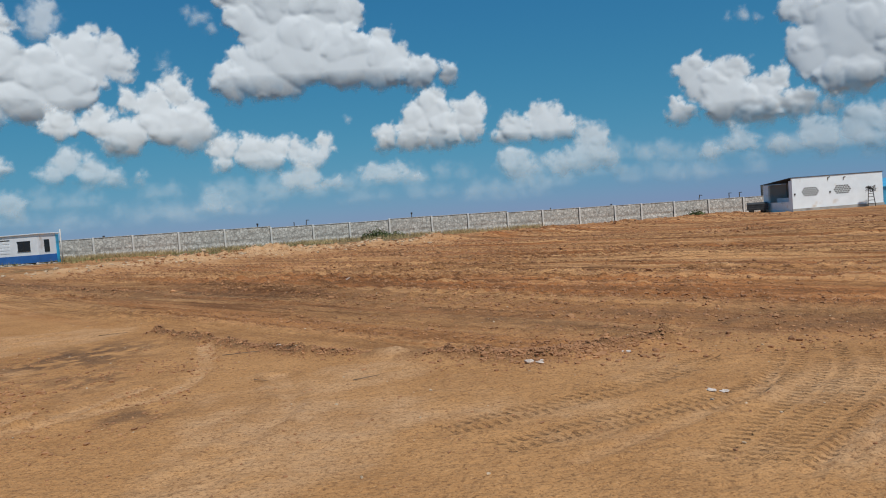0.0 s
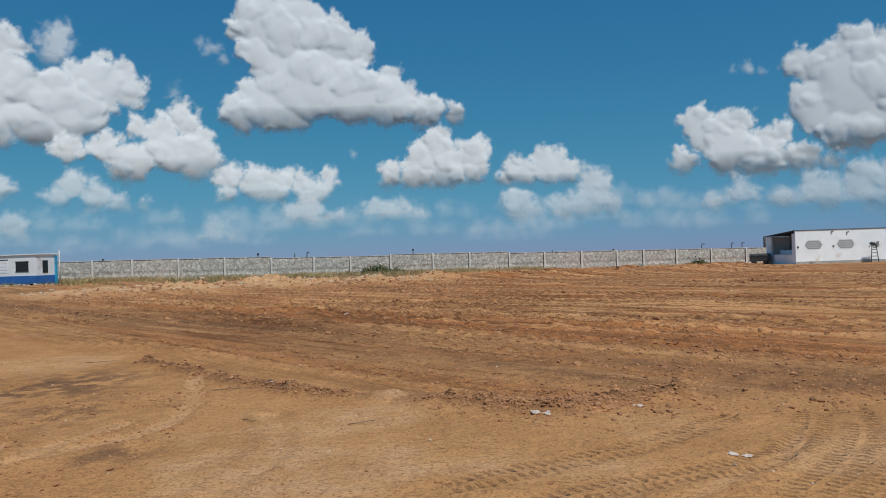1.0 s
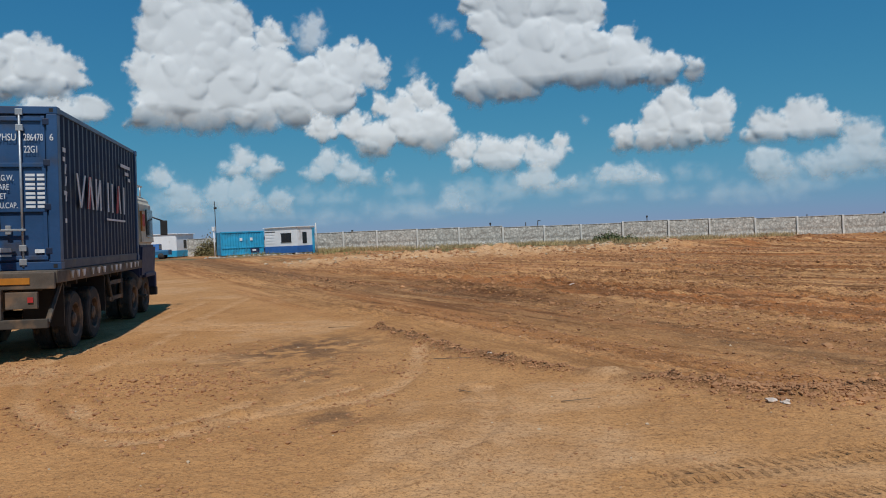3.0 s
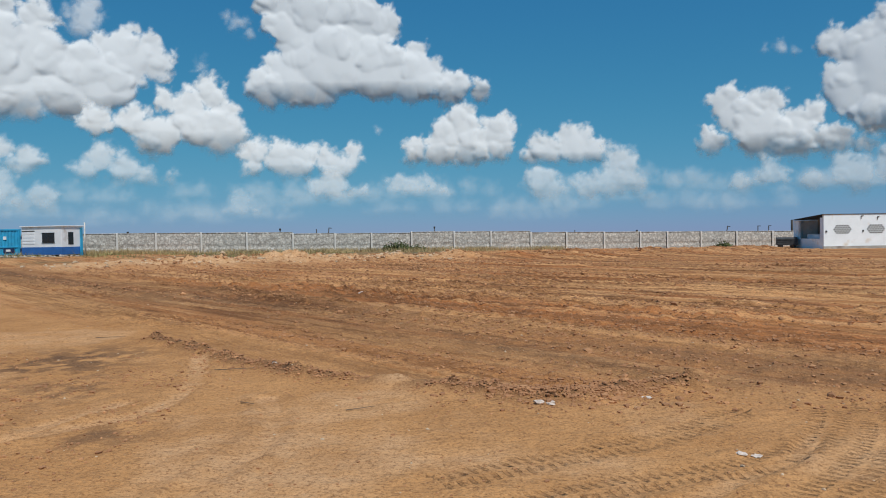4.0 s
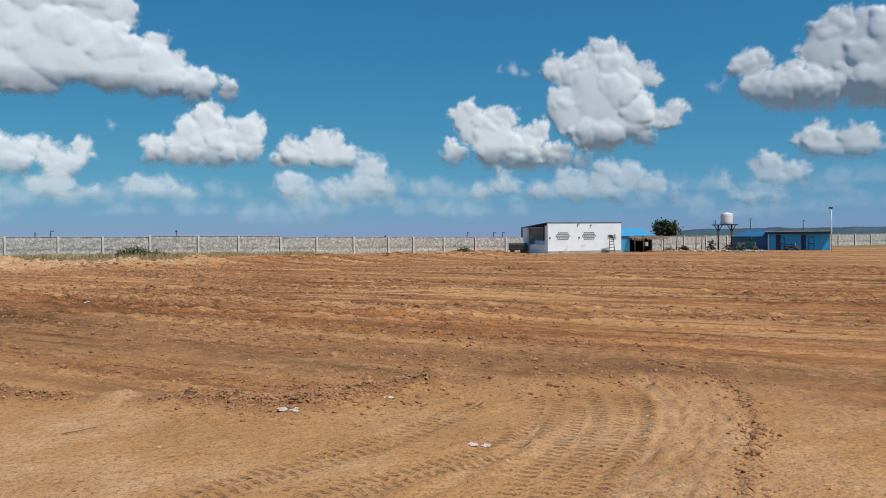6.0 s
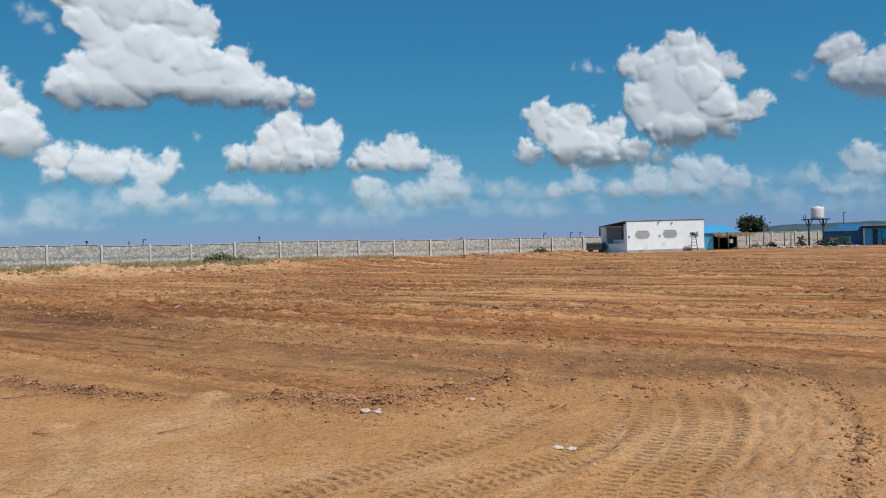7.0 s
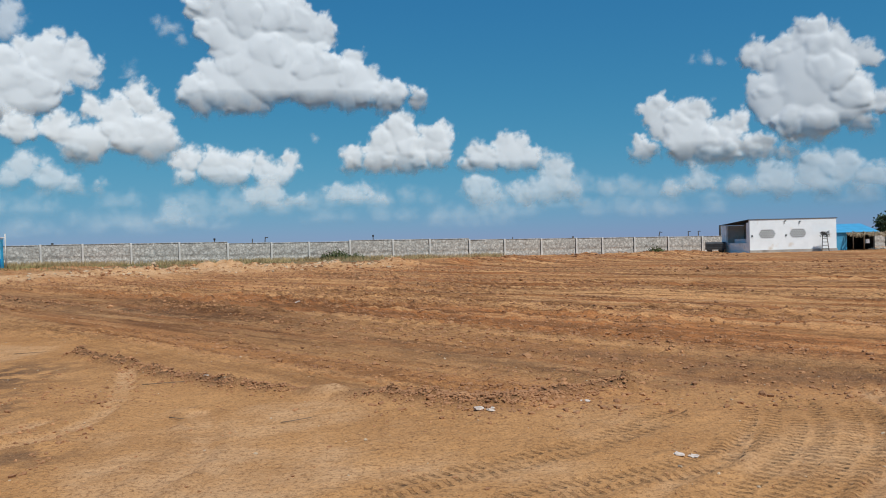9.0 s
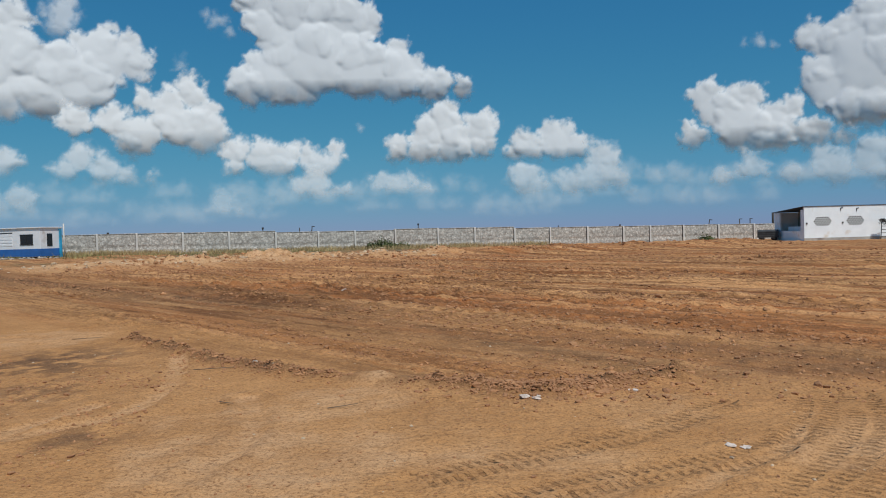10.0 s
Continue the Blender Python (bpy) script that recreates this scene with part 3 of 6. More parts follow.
def cloud(puffs, base, thick, soft, seed, label=CUMULUS, res=0.075):
    """Heaped vapour far away: puffs of azimuth, elevation and radius in degrees carry smaller and smaller bulges above a flat base."""
    far = 2150 + 95 * sum(p[1] for p in puffs) / len(puffs)
    top = max(p[1] + p[2] for p in puffs)
    az0, az1 = min(p[0] - p[2] for p in puffs) - 1.3, max(p[0] + p[2] for p in puffs) + 1.3
    A, E = np.meshgrid(np.arange(az0, az1, res), np.arange(max(0.25, base - 0.7), top + 1.3, res))
    u, v = 0.81 * A + 0.59 * E, 0.81 * E - 0.59 * A
    wa = A + 0.8 * (fbm(u * 0.7, v * 0.7, 2, seed) - 0.5)
    we = E + 0.8 * (fbm(u * 0.7, v * 0.7, 2, seed + 7) - 0.5)
    ra = wa + 0.45 * (fbm(u * 2.6, v * 2.6, 3, seed + 3) - 0.5)
    re = we + 0.45 * (fbm(u * 2.6, v * 2.6, 3, seed + 9) - 0.5)
    rn = random.Random(seed)
    balls = [(a, e, 0.0, (1.15 if r < 1.5 else 1.05) * r, 0) for a, e, r in puffs]
    for a, e, c, r, lv in balls:
        if lv == 2 or r < 0.22:
            continue
        for _ in range(8 if lv == 0 else 5):
            th, ph = rn.uniform(-0.7, 3.84), rn.uniform(0.0, 1.25)
            k = 0.78 * r
            balls.append((a + k * math.cos(th) * math.cos(ph), e + k * math.sin(th) * math.cos(ph), c + k * math.sin(ph), r * rn.uniform(0.32, 0.52), lv + 1))
    H, D = np.zeros(A.shape), np.full(A.shape, -1.0)
    ny, nx = A.shape
    for a, e, c, r, lv in balls:
        i0, i1 = max(0, int((a - r - 0.6 - az0) / res)), min(nx, int((a + r + 0.6 - az0) / res) + 1)
        j0, j1 = max(0, int((e - r - 0.6 - E[0, 0]) / res)), min(ny, int((e + r + 0.6 - E[0, 0]) / res) + 1)
        if i1 <= i0 or j1 <= j0:
            continue
        w = (slice(j0, j1), slice(i0, i1))
        q = (wa[w] - a) ** 2 + (we[w] - e) ** 2
        H[w] = np.where(q < r * r, np.maximum(H[w], c + np.sqrt(np.maximum(0.0, r * r - q))), H[w])
        D[w] = np.maximum(D[w], r - np.sqrt((ra[w] - a) ** 2 + (re[w] - e) ** 2))
    for _ in range(4):  # vapour has no sharp creases
        Hp = np.pad(H, 1, mode="edge")
        H = (Hp[:-2, 1:-1] + Hp[2:, 1:-1] + Hp[1:-1, :-2] + Hp[1:-1, 2:] + 2 * H) / 6
    floor_e = base - 0.3 + 0.6 * (fbm(A * 0.45, E * 0.1, 4, seed + 30) - 0.5)
    D = np.minimum(D, (E - floor_e) * 0.9)
    depth = min(2.3, 0.44 * (top - base))
    under = np.clip((floor_e + depth - E) / depth, 0, 1)  # the base falls back under the heaps
    rag = fbm(u * 2.6, v * 2.6, 5, seed + 40) - 0.5
    edge = soft * (1.7 + 2.2 * under)
    # opacity falls at low elevation, imitating haze in front of the clouds
    dens = sstep(-0.06, edge, D + 0.75 * rag * (0.6 + 0.3 * under)) * thick * sstep(0.3, 2.2, E) ** 0.6
    dens = dens * (0.5 + 0.5 * sstep(2.0, 7.0, E)) * (1 - 0.35 * sstep(0.60, 0.40, fbm(u * 1.2, v * 1.2, 4, seed + 50)) * under)
    R = far + (0.52 * (E - base) - 0.29 * H + 0.50 * depth * under**1.5) * far * math.pi / 180
    ca, sa, ce, se = np.cos(np.radians(A)), np.sin(np.radians(A)), np.cos(np.radians(E)), np.sin(np.radians(E))
    co = np.stack([R * sa * ce, R * ca * ce, R * se + 1.7], -1).reshape(-1, 3)
    i = np.arange(nx * ny).reshape(ny, nx)
    quads = np.stack([i[:-1, :-1], i[:-1, 1:], i[1:, 1:], i[1:, :-1]], -1).reshape(-1, 4)
    dv = dens.ravel()
    quads = quads[dv[quads].max(1) > 0.01]
    used, inv = np.unique(quads, return_inverse=True)
    me = bpy.data.meshes.new("cloud")
    me.from_pydata(co[used].tolist(), [], inv.reshape(-1, 4).tolist())
    me.polygons.foreach_set("use_smooth", [True] * len(me.polygons))
    me.attributes.new("vapour", "FLOAT", "POINT").data.foreach_set("value", dv[used].astype(np.float32))
    me.materials.append(M_CLOUD)
    return tagged(new("cloud", me), label, "cloud", "clouds in the sky", "structure")


cloud([(-14.2, 15.3, 2.1), (-12.1, 16.8, 2.6), (-15.2, 17.6, 2.1), (-9.6, 16.2, 1.9), (-7.7, 15.7, 1.5), (-11.7, 13.5, 3.1), (-7.9, 12.4, 2.5), (-5.3, 12.0, 2.1), (-2.6, 11.2, 1.5), (-0.2, 10.8, 0.9), (-16.6, 11.0, 1.6), (-14.5, 11.7, 2.1), (-12.9, 11.2, 2.1)], 9.6, 1, 0.25, 140)
cloud([(-1.8, 8.4, 1.4), (1.1, 7.9, 1.3), (-3.1, 7.6, 1.2), (-5.3, 6.4, 1.1), (-0.9, 6.6, 1.6), (-3.1, 6.2, 1.5), (1.3, 6.7, 1.0)], 5.2, 1, 0.25, 180)
cloud([(7.0, 6.7, 1.4), (4.8, 6.3, 1.4), (8.5, 6.1, 1.1), (3.4, 5.7, 0.8)], 5.2, 0.95, 0.3, 220)
cloud([(10.5, 5.0, 1.5), (9.6, 3.8, 1.6), (11.3, 3.5, 1.0), (7.9, 3.5, 1.2), (12.4, 2.6, 0.7), (4.6, 3.8, 1.5)], 2.1, 0.85, 0.4, 260, LOWC)
cloud([(28.1, 13.0, 1.5), (26.4, 12.1, 1.6), (29.6, 12.1, 1.6), (31.3, 11.7, 1.1), (24.7, 12.6, 1.0), (28.0, 10.4, 2.8), (26.0, 9.7, 2.1), (29.9, 9.0, 2.1), (27.9, 7.8, 2.2), (31.2, 7.0, 0.9), (33.3, 8.9, 0.9), (32.1, 8.6, 0.9)], 6.2, 1, 0.25, 300)
cloud([(17.8, 9.2, 1.1), (20.5, 9.0, 1.1), (19.0, 8.1, 1.6), (16.7, 6.2, 1.1), (20.1, 6.8, 2.0), (22.2, 6.2, 1.8), (24.6, 5.8, 1.3), (26.6, 5.4, 0.8), (23.2, 7.8, 0.9)], 4.9, 1, 0.25, 340)
cloud([(18.7, 3.1, 0.9), (20.8, 4.0, 1.1), (23.3, 3.3, 1.0), (25.8, 3.8, 1.2), (28.2, 4.3, 1.4), (30.2, 4.4, 1.4), (31.7, 3.5, 1.0), (33.2, 2.8, 0.8), (31.3, 2.4, 0.9), (26.2, 2.8, 0.9), (29.0, 2.7, 1.2), (19.5, 1.5, 0.5)], 2.1, 0.8, 0.4, 380, LOWC)
cloud([(20.2, 12.5, 0.4), (21.3, 12.6, 0.6), (22.3, 12.4, 0.4)], 11.9, 0.65, 0.5, 420, WISP)
cloud([(38.8, 11.9, 1.2), (41.3, 9.7, 2.0), (39.6, 10.0, 1.2), (43.4, 12.5, 1.8), (44.1, 13.4, 1.4), (42.7, 9.6, 1.9), (44.5, 10.1, 1.4), (46.3, 12.3, 2.5), (46.3, 9.9, 2.3)], 8.3, 1, 0.25, 460)
cloud([(42.7, 6.2, 1.5), (43.9, 5.8, 1.1), (41.8, 6.4, 0.8), (45.2, 5.9, 1.4)], 5.0, 0.9, 0.3, 500)
cloud([(39.8, 4.6, 1.2), (38.8, 4.9, 0.7), (41.1, 3.8, 1.2), (42.0, 3.5, 0.7)], 3.2, 0.85, 0.35, 540, LOWC)
cloud([(36.8, 3.6, 0.8), (37.8, 2.8, 0.8), (34.8, 1.9, 0.4), (39.0, 2.4, 1.1), (40.3, 2.3, 0.8)], 1.8, 0.7, 0.45, 580, LOWC)
cloud([(36.1, 10.6, 0.5), (36.5, 10.9, 0.3)], 9.6, 0.6, 0.5, 620, WISP)
cloud([(-39.2, 16.2, 1.8), (-36.3, 17.1, 1.9), (-34.5, 16.1, 1.6), (-40.1, 14.6, 1.2), (-37.4, 14.4, 2.9), (-34.4, 14.0, 1.3), (-40.5, 12.3, 1.5), (-38.3, 11.6, 2.9), (-35.1, 12.0, 2.8), (-32.2, 12.5, 2.1), (-29.3, 11.7, 2.0), (-26.3, 12.5, 2.0), (-24.5, 12.6, 1.3), (-24.7, 13.6, 0.9), (-27.6, 10.9, 2.0), (-39.9, 9.6, 2.1), (-36.8, 9.6, 2.1), (-33.2, 9.5, 2.0), (-30.2, 9.9, 1.8), (-41.6, 8.9, 0.8), (-31.9, 14.9, 1.1)], 8.1, 1, 0.25, 660)
cloud([(-28.8, 15.3, 1.2), (-29.1, 14.3, 0.9), (-28.3, 16.2, 0.8)], 13.0, 0.75, 0.5, 700, WISP)
cloud([(-20.5, 10.6, 1.1), (-22.1, 9.7, 1.1), (-19.7, 9.2, 1.1), (-21.7, 8.3, 1.8), (-23.7, 9.9, 0.9), (-19.9, 7.7, 1.8), (-24.3, 7.3, 1.7), (-26.0, 8.3, 1.1), (-28.2, 8.5, 1.1), (-18.0, 6.6, 0.9)], 5.9, 1, 0.28, 740)
cloud([(-17.4, 6.4, 1.1), (-15.2, 6.0, 1.5), (-13.4, 6.3, 0.9), (-12.1, 6.1, 0.9), (-10.2, 6.2, 0.8), (-14.3, 5.2, 1.5), (-17.4, 5.2, 0.9), (-11.3, 5.2, 1.1)], 4.3, 0.95, 0.3, 780)
cloud([(-28.3, 5.8, 1.1), (-26.6, 5.0, 1.2), (-29.2, 4.8, 0.9), (-25.3, 4.2, 1.1), (-23.6, 4.1, 0.7)], 3.8, 0.75, 0.4, 820, LOWC)
cloud([(-34.5, 6.3, 1.0), (-35.1, 5.4, 0.9), (-32.5, 5.4, 1.1), (-33.3, 4.8, 0.9)], 4.4, 0.8, 0.4, 860, LOWC)
cloud([(-38.6, 3.4, 1.4), (-36.2, 3.4, 1.2), (-34.6, 3.6, 1.2), (-31.7, 3.0, 1.1), (-37.8, 2.4, 0.9), (-33.4, 2.5, 0.9), (-39.9, 4.9, 0.9)], 1.7, 0.75, 0.4, 900, LOWC)
cloud([(-11.8, 4.0, 1.2), (-12.9, 3.8, 0.8), (-9.8, 3.2, 0.9), (-11.4, 3.1, 0.9)], 2.7, 0.85, 0.4, 940, LOWC)
cloud([(-6.6, 3.9, 0.9), (-4.5, 4.0, 0.7), (-5.6, 3.4, 1.1), (-3.3, 3.3, 0.7)], 3.0, 0.8, 0.4, 980, LOWC)
cloud([(-18.4, 2.5, 0.9), (-19.3, 2.1, 0.5), (-17.5, 1.9, 0.6)], 1.5, 0.65, 0.45, 1020, LOWC)
cloud([(-47.6, 13.0, 1.2), (-46.3, 12.3, 1.4), (-48.0, 11.4, 2.0), (-45.3, 11.8, 0.8), (-48.9, 13.2, 1.2), (-47.0, 10.8, 1.6), (-50.9, 11.6, 2.1), (-53.0, 11.8, 2.6), (-54.5, 10.6, 2.1)], 9.9, 1, 0.25, 1060)
cloud([(-44.6, 9.6, 1.1), (-46.0, 9.4, 1.1), (-47.7, 9.2, 1.3)], 8.6, 0.9, 0.3, 1100)
cloud([(-18.5, 15.5, 0.7), (-19.2, 16.0, 0.5), (-17.9, 14.7, 0.5)], 14.1, 0.55, 0.5, 1140, WISP)
cloud([(-21.3, 12.6, 0.5)], 11.9, 0.5, 0.5, 1180, WISP)
cloud([(-8.2, 8.1, 0.4)], 7.4, 0.6, 0.5, 1220, WISP)

# faint low clouds that fill the haze over the horizon
hz = random.Random(12)
for k in range(44):
    a0, e0 = -58 + 2.7 * k + hz.uniform(-2, 2), hz.uniform(1.0, 3.6)
    faint = [(a0 + hz.uniform(-3.5, 3.5), e0 + hz.uniform(0.0, 0.5), hz.uniform(0.5, 1.1)) for _ in range(11)]
    cloud(faint, e0 - 0.4, 0.40, 0.7, 2000 + 60 * k, "faint hazy cloud low over the horizon", 0.11)

# ---- the compound wall ----
random.seed(5)


def fence_y(x):
    return 83.3 + 0.2 * x


def panel_mesh(w, h, seed):
    """A precast panel of stone-faced blocks: an uneven face, a groove between its two planks and a coping."""
    bm = bmesh.new()
    nx, nz = 32, 13
    rnd = random.Random(seed)
    for side in (-1, 1):
        g = [[bm.verts.new((w * i / nx, side * (0.05 + (0.06 * rnd.random() if 0 < i < nx and 0 < j < nz else 0)) - (side * 0.08 if j == 5 else 0), h * j / nz)) for i in range(nx + 1)] for j in range(nz + 1)]
        for j in range(nz):
            for i in range(nx):
                q = (g[j][i], g[j][i + 1], g[j + 1][i + 1], g[j + 1][i])
                bm.faces.new(q if side < 0 else q[::-1])
    bm_box(bm, 0, w, -0.09, 0.09, h - 0.04, h + 0.04)
    return mesh_of(bm, "panel", M_WALLSTONE, True)


def wallstone():
    m = mat("stone_faced_precast", (0.60, 0.575, 0.52), 0.95, 0, 0.25, 2.2, 0.05, 5.0, (0.30, 0.275, 0.24), 4.0, 0.65)
    n, l = m.node_tree.nodes, m.node_tree.links
    world_at = n.new("ShaderNodeNewGeometry")
    l.new(world_at.outputs["Position"], n["Mapping"].inputs[0])
    v = n.new("ShaderNodeTexVoronoi")
    v.feature = "DISTANCE_TO_EDGE"
    v.inputs["Scale"].default_value = 3.0
    l.new(world_at.outputs["Position"], v.inputs["Vector"])
    r = n.new("ShaderNodeMapRange")
    r.inputs[1].default_value, r.inputs[2].default_value, r.inputs[3].default_value, r.inputs[4].default_value = 0.0, 0.10, 0.85, 0.0
    l.new(v.outputs["Distance"], r.inputs[0])
    x = n.new("ShaderNodeMix")
    x.data_type = "RGBA"
    l.new(r.outputs[0], x.inputs[0])
    old = n["Principled BSDF"].inputs["Base Color"].links[0].from_socket
    l.new(old, x.inputs[6])
    x.inputs[7].default_value = (0.24, 0.22, 0.19, 1)
    l.new(x.outputs[2], n["Principled BSDF"].inputs["Base Color"])
    return m


M_WALLSTONE = wallstone()
wall = thing("compound_wall", pose(0, 0, 0), "grey stone-faced precast boundary wall with concrete posts", "wall", kind="structure")
ANG = math.degrees(math.atan(0.2))
post_bm = bmesh.new()
bm_box(post_bm, -0.04, 0.15, -0.17, 0.17, 0, 1.0, 0.02)
post_me = mesh_of(post_bm, "post", M_POSTC)
# dark strip left of each post, drawn in place of its cast shadow
post_shadow_bm = bmesh.new()
bm_box(post_shadow_bm, -0.085, -0.045, -0.115, 0.115, 0, 0.97)
post_shadow_me = mesh_of(post_shadow_bm, "post_shadow", M_IRON)
xs = [-72.5, -68.0, -63.5, -59, -54.6, -50.2, -46.6, -42.3, -38.7, -34.85, -30.3, -25.66, -20.87, -16.43, -12.53, -8.18, -3.48, 0.64, 5.18, 9.29, 13.69, 17.98, 21.23, 25.33, 29.73, 34.23]
while xs[-1] < 130:
    xs.append(xs[-1] + 4.4)
for k, (a, b) in enumerate(zip(xs, xs[1:])):
    zg = float(lie(np.array([a]), np.array([fence_y(a)]))[0])
    top = 1.71 - 0.0105 * (a - 9) if a > -36 else 2.33
    if -36 < a < -21 or -9 < a < 4:
        top += 0.13
    top = max(top, 1.33)
    true_w = (b - a) / math.cos(math.atan(0.2))
    shared("panel", panel_mesh(true_w, top - zg + 0.25, k), wall, pose(a, fence_y(a), zg - 0.25, 0, 0, ANG))
    shared("post", post_me, wall, pose(a, fence_y(a) - 0.03, zg - 0.25, 0, 0, ANG) @ Matrix.Diagonal((1, 1, top - zg + 0.33, 1)))
    shared("post_shadow", post_shadow_me, wall, pose(a, fence_y(a) - 0.03, zg - 0.25, 0, 0, ANG) @ Matrix.Diagonal((1, 1, top - zg + 0.33, 1)))


def polar(az, far, z=0.0):
    return Vector((far * math.sin(radians(az)), far * math.cos(radians(az)), z))


def ground_at(p):
    return float(lie(np.array([p[0]]), np.array([p[1]]))[0])


# lamp posts and stakes that stick up behind the wall
for az, far, top, head, lean in ((-15.7, 92, 2.75, 1, 0), (-13.0, 92, 2.6, 0, 1), (-12.2, 93, 2.8, 2, 6), (-3.9, 95, 2.75, 1, 0), (-0.5, 96, 2.05, 1, 0), (6.9, 99, 2.0, 0, 0), (11.5, 100, 1.9, 1, 0),
                                 (17.6, 104, 2.3, 2, 12), (19.9, 105, 2.2, 2, 0), (20.6, 106, 2.2, 2, 0), (38.6, 125, 4.0, 2, 0), (42.0, 125, 3.6, 2, 0), (-26.4, 92, 2.6, 1, 0)):
    p = polar(az, far)
    zg = ground_at(p)
    lamp = thing("stake", Matrix.Translation((p.x, p.y, zg)) @ pose(0, 0, 0, 0, lean, 0), "thin dark iron stake rising behind the boundary wall", "stake", "stakes behind the wall")
    cylpart("pole", (0, 0, 0), (0, 0, top - zg), 0.06, M_IRON, lamp, seg=6)
    if head == 1:
        boxpart("cap", (-0.11, 0.11, -0.08, 0.08, top - zg - 0.24, top - zg), M_IRON, lamp, bevel=0.03)
    elif head == 2:
        boxpart("crossbar", (-0.06, 0.34, -0.04, 0.04, top - zg - 0.09, top - zg), M_IRON, lamp, bevel=0.01)

# ---- white building on the far side ----
def white_house():
    p = (34.9, 78.1)
    zg = ground_at(p)
    t = thing("white_house", pose(p[0], p[1], zg, 0, 0, 4.7), "whitewashed single-storey block building with lattice vents and an open porch", "building")
    W, D, H = 9.9, 6.2, 3.55
    # solid front wall; dark diamonds set on it paint the shade of lattice holes
    bm = bmesh.new()
    cells = []
    for vx in (1.95, 5.45):
        for r in range(5):
            nholes = (5, 6, 7, 6, 5)[r]
            for q in range(nholes):
                cells.append((vx + (q - (nholes - 1) / 2) * 0.28, 1.62 + r * 0.19))
    bm_box(bm, 0, W, 0, 0.22, -0.2, H)
    front = part("front_wall", bm, M_WHITEWALL, t)
    hole = bmesh.new()
    vs = [hole.verts.new(v) for v in ((-0.13, 0, 0), (0, 0, -0.10), (0.13, 0, 0), (0, 0, 0.10))]
    back = [hole.verts.new((v.co.x * 0.85, 0.007, v.co.z * 0.85)) for v in vs]
    hole.faces.new(back)
    for i in range(4):
        hole.faces.new((vs[i], vs[(i + 1) % 4], back[(i + 1) % 4], back[i]))
    hole_shade_me = mesh_of(hole, "vent_hole_shade", M_DARK)
    for x, z in cells:
        shared("vent_hole_shade", hole_shade_me, front, pose(x, -0.012, z))
    boxpart("back_wall", (0, W, D - 0.22, D, -0.2, H - 0.5), M_WHITEWALL, t)
    boxpart("end_wall", (W - 0.22, W, 0.22, D - 0.22, -0.2, H - 0.1), M_WHITEWALL, t)
    # porch end: sill, piers and lintel round a wide opening
    boxpart("porch_sill", (0, 0.22, 0.22, D - 0.22, -0.2, 1.05), M_WHITEWALL, t)
    boxpart("pier", (0, 0.22, 0.22, 0.7, 1.05, H - 0.3), M_WHITEWALL, t)
    boxpart("pier", (0, 0.22, D - 1.1, D - 0.22, 1.05, H - 0.55), M_WHITEWALL, t)
    # concrete colour instead of whitewash darkens the porch, as its shade would
    boxpart("inner_wall", (2.6, 2.75, 0.22, D - 0.22, -0.2, H - 0.4), M_CONC, t)
    boxpart("bench", (0.8, 1.4, 1.2, D - 1.4, -0.1, 1.5), M_CABIN, t, bevel=0.02)
    bm = bmesh.new()
    bm_prism(bm, [(-0.06, H), (-0.06, H + 0.05), (D + 0.1, H - 0.42), (D + 0.1, H - 0.47)], -0.18, W + 0.12)
    part("roof", bm, M_TARP, t, "thin grey roof sheet")
    boxpart("plinth", (-0.05, W + 0.05, -0.07, 0.0, -0.2, 0.28), M_CONC, t)
    for x, z in ((3.9, 3.05), (5.6, 2.95)):
        bm = bmesh.new()
        bm_cyl(bm, (x, -0.05, z + 0.3), (x, -0.05, z), 0.03, seg=6)
        bm_cyl(bm, (x, -0.05, z + 0.3), (x + 0.25, -0.05, z + 0.36), 0.03, seg=6)
        part("spout_pipe", bm, M_IRON, t)
    for x in (0.25, 4.1):
        boxpart("switch_box", (x - 0.07, x + 0.07, -0.08, 0.0, 1.72, 1.9), M_IRON, t, bevel=0.01)
    # iron ladder stand with a bundle on top, before the wall
    s = thing("ladder_stand", pose(42.9, 77.75, ground_at((42.9, 77.75)), 0, 0, 4.7), "slender dark iron ladder stand with tangled wire on top", "stand")
    for x in (-0.42, 0.42):
        cylpart("leg", (x, 0, -0.05), (x * 0.55, 0.1, 1.75), 0.04, M_IRON, s, seg=6)
    for z in (0.3, 0.65, 1.0, 1.35):
        k = 0.42 - 0.11 * z
        cylpart("rung", (-k, 0.02 + 0.05 * z, z), (k, 0.02 + 0.05 * z, z), 0.03, M_IRON, s, seg=6)
    rnd = random.Random(3)
    cu = bpy.data.curves.new("wire", "CURVE")
    cu.dimensions, cu.bevel_depth, cu.bevel_resolution = "3D", 0.028, 0
    sp = cu.splines.new("POLY")
    sp.points.add(59)
    for q in sp.points:
        q.co = (rnd.uniform(-0.6, 0.6), rnd.uniform(-0.1, 0.2), rnd.uniform(1.5, 2.2), 1)
    tmp = bpy.data.objects.new("wire", cu)
    me = bpy.data.meshes.new_from_object(tmp)
    bpy.data.objects.remove(tmp)
    me.materials.append(M_IRON)
    new("wire_tangle", me).parent = s
    return t


white_house()

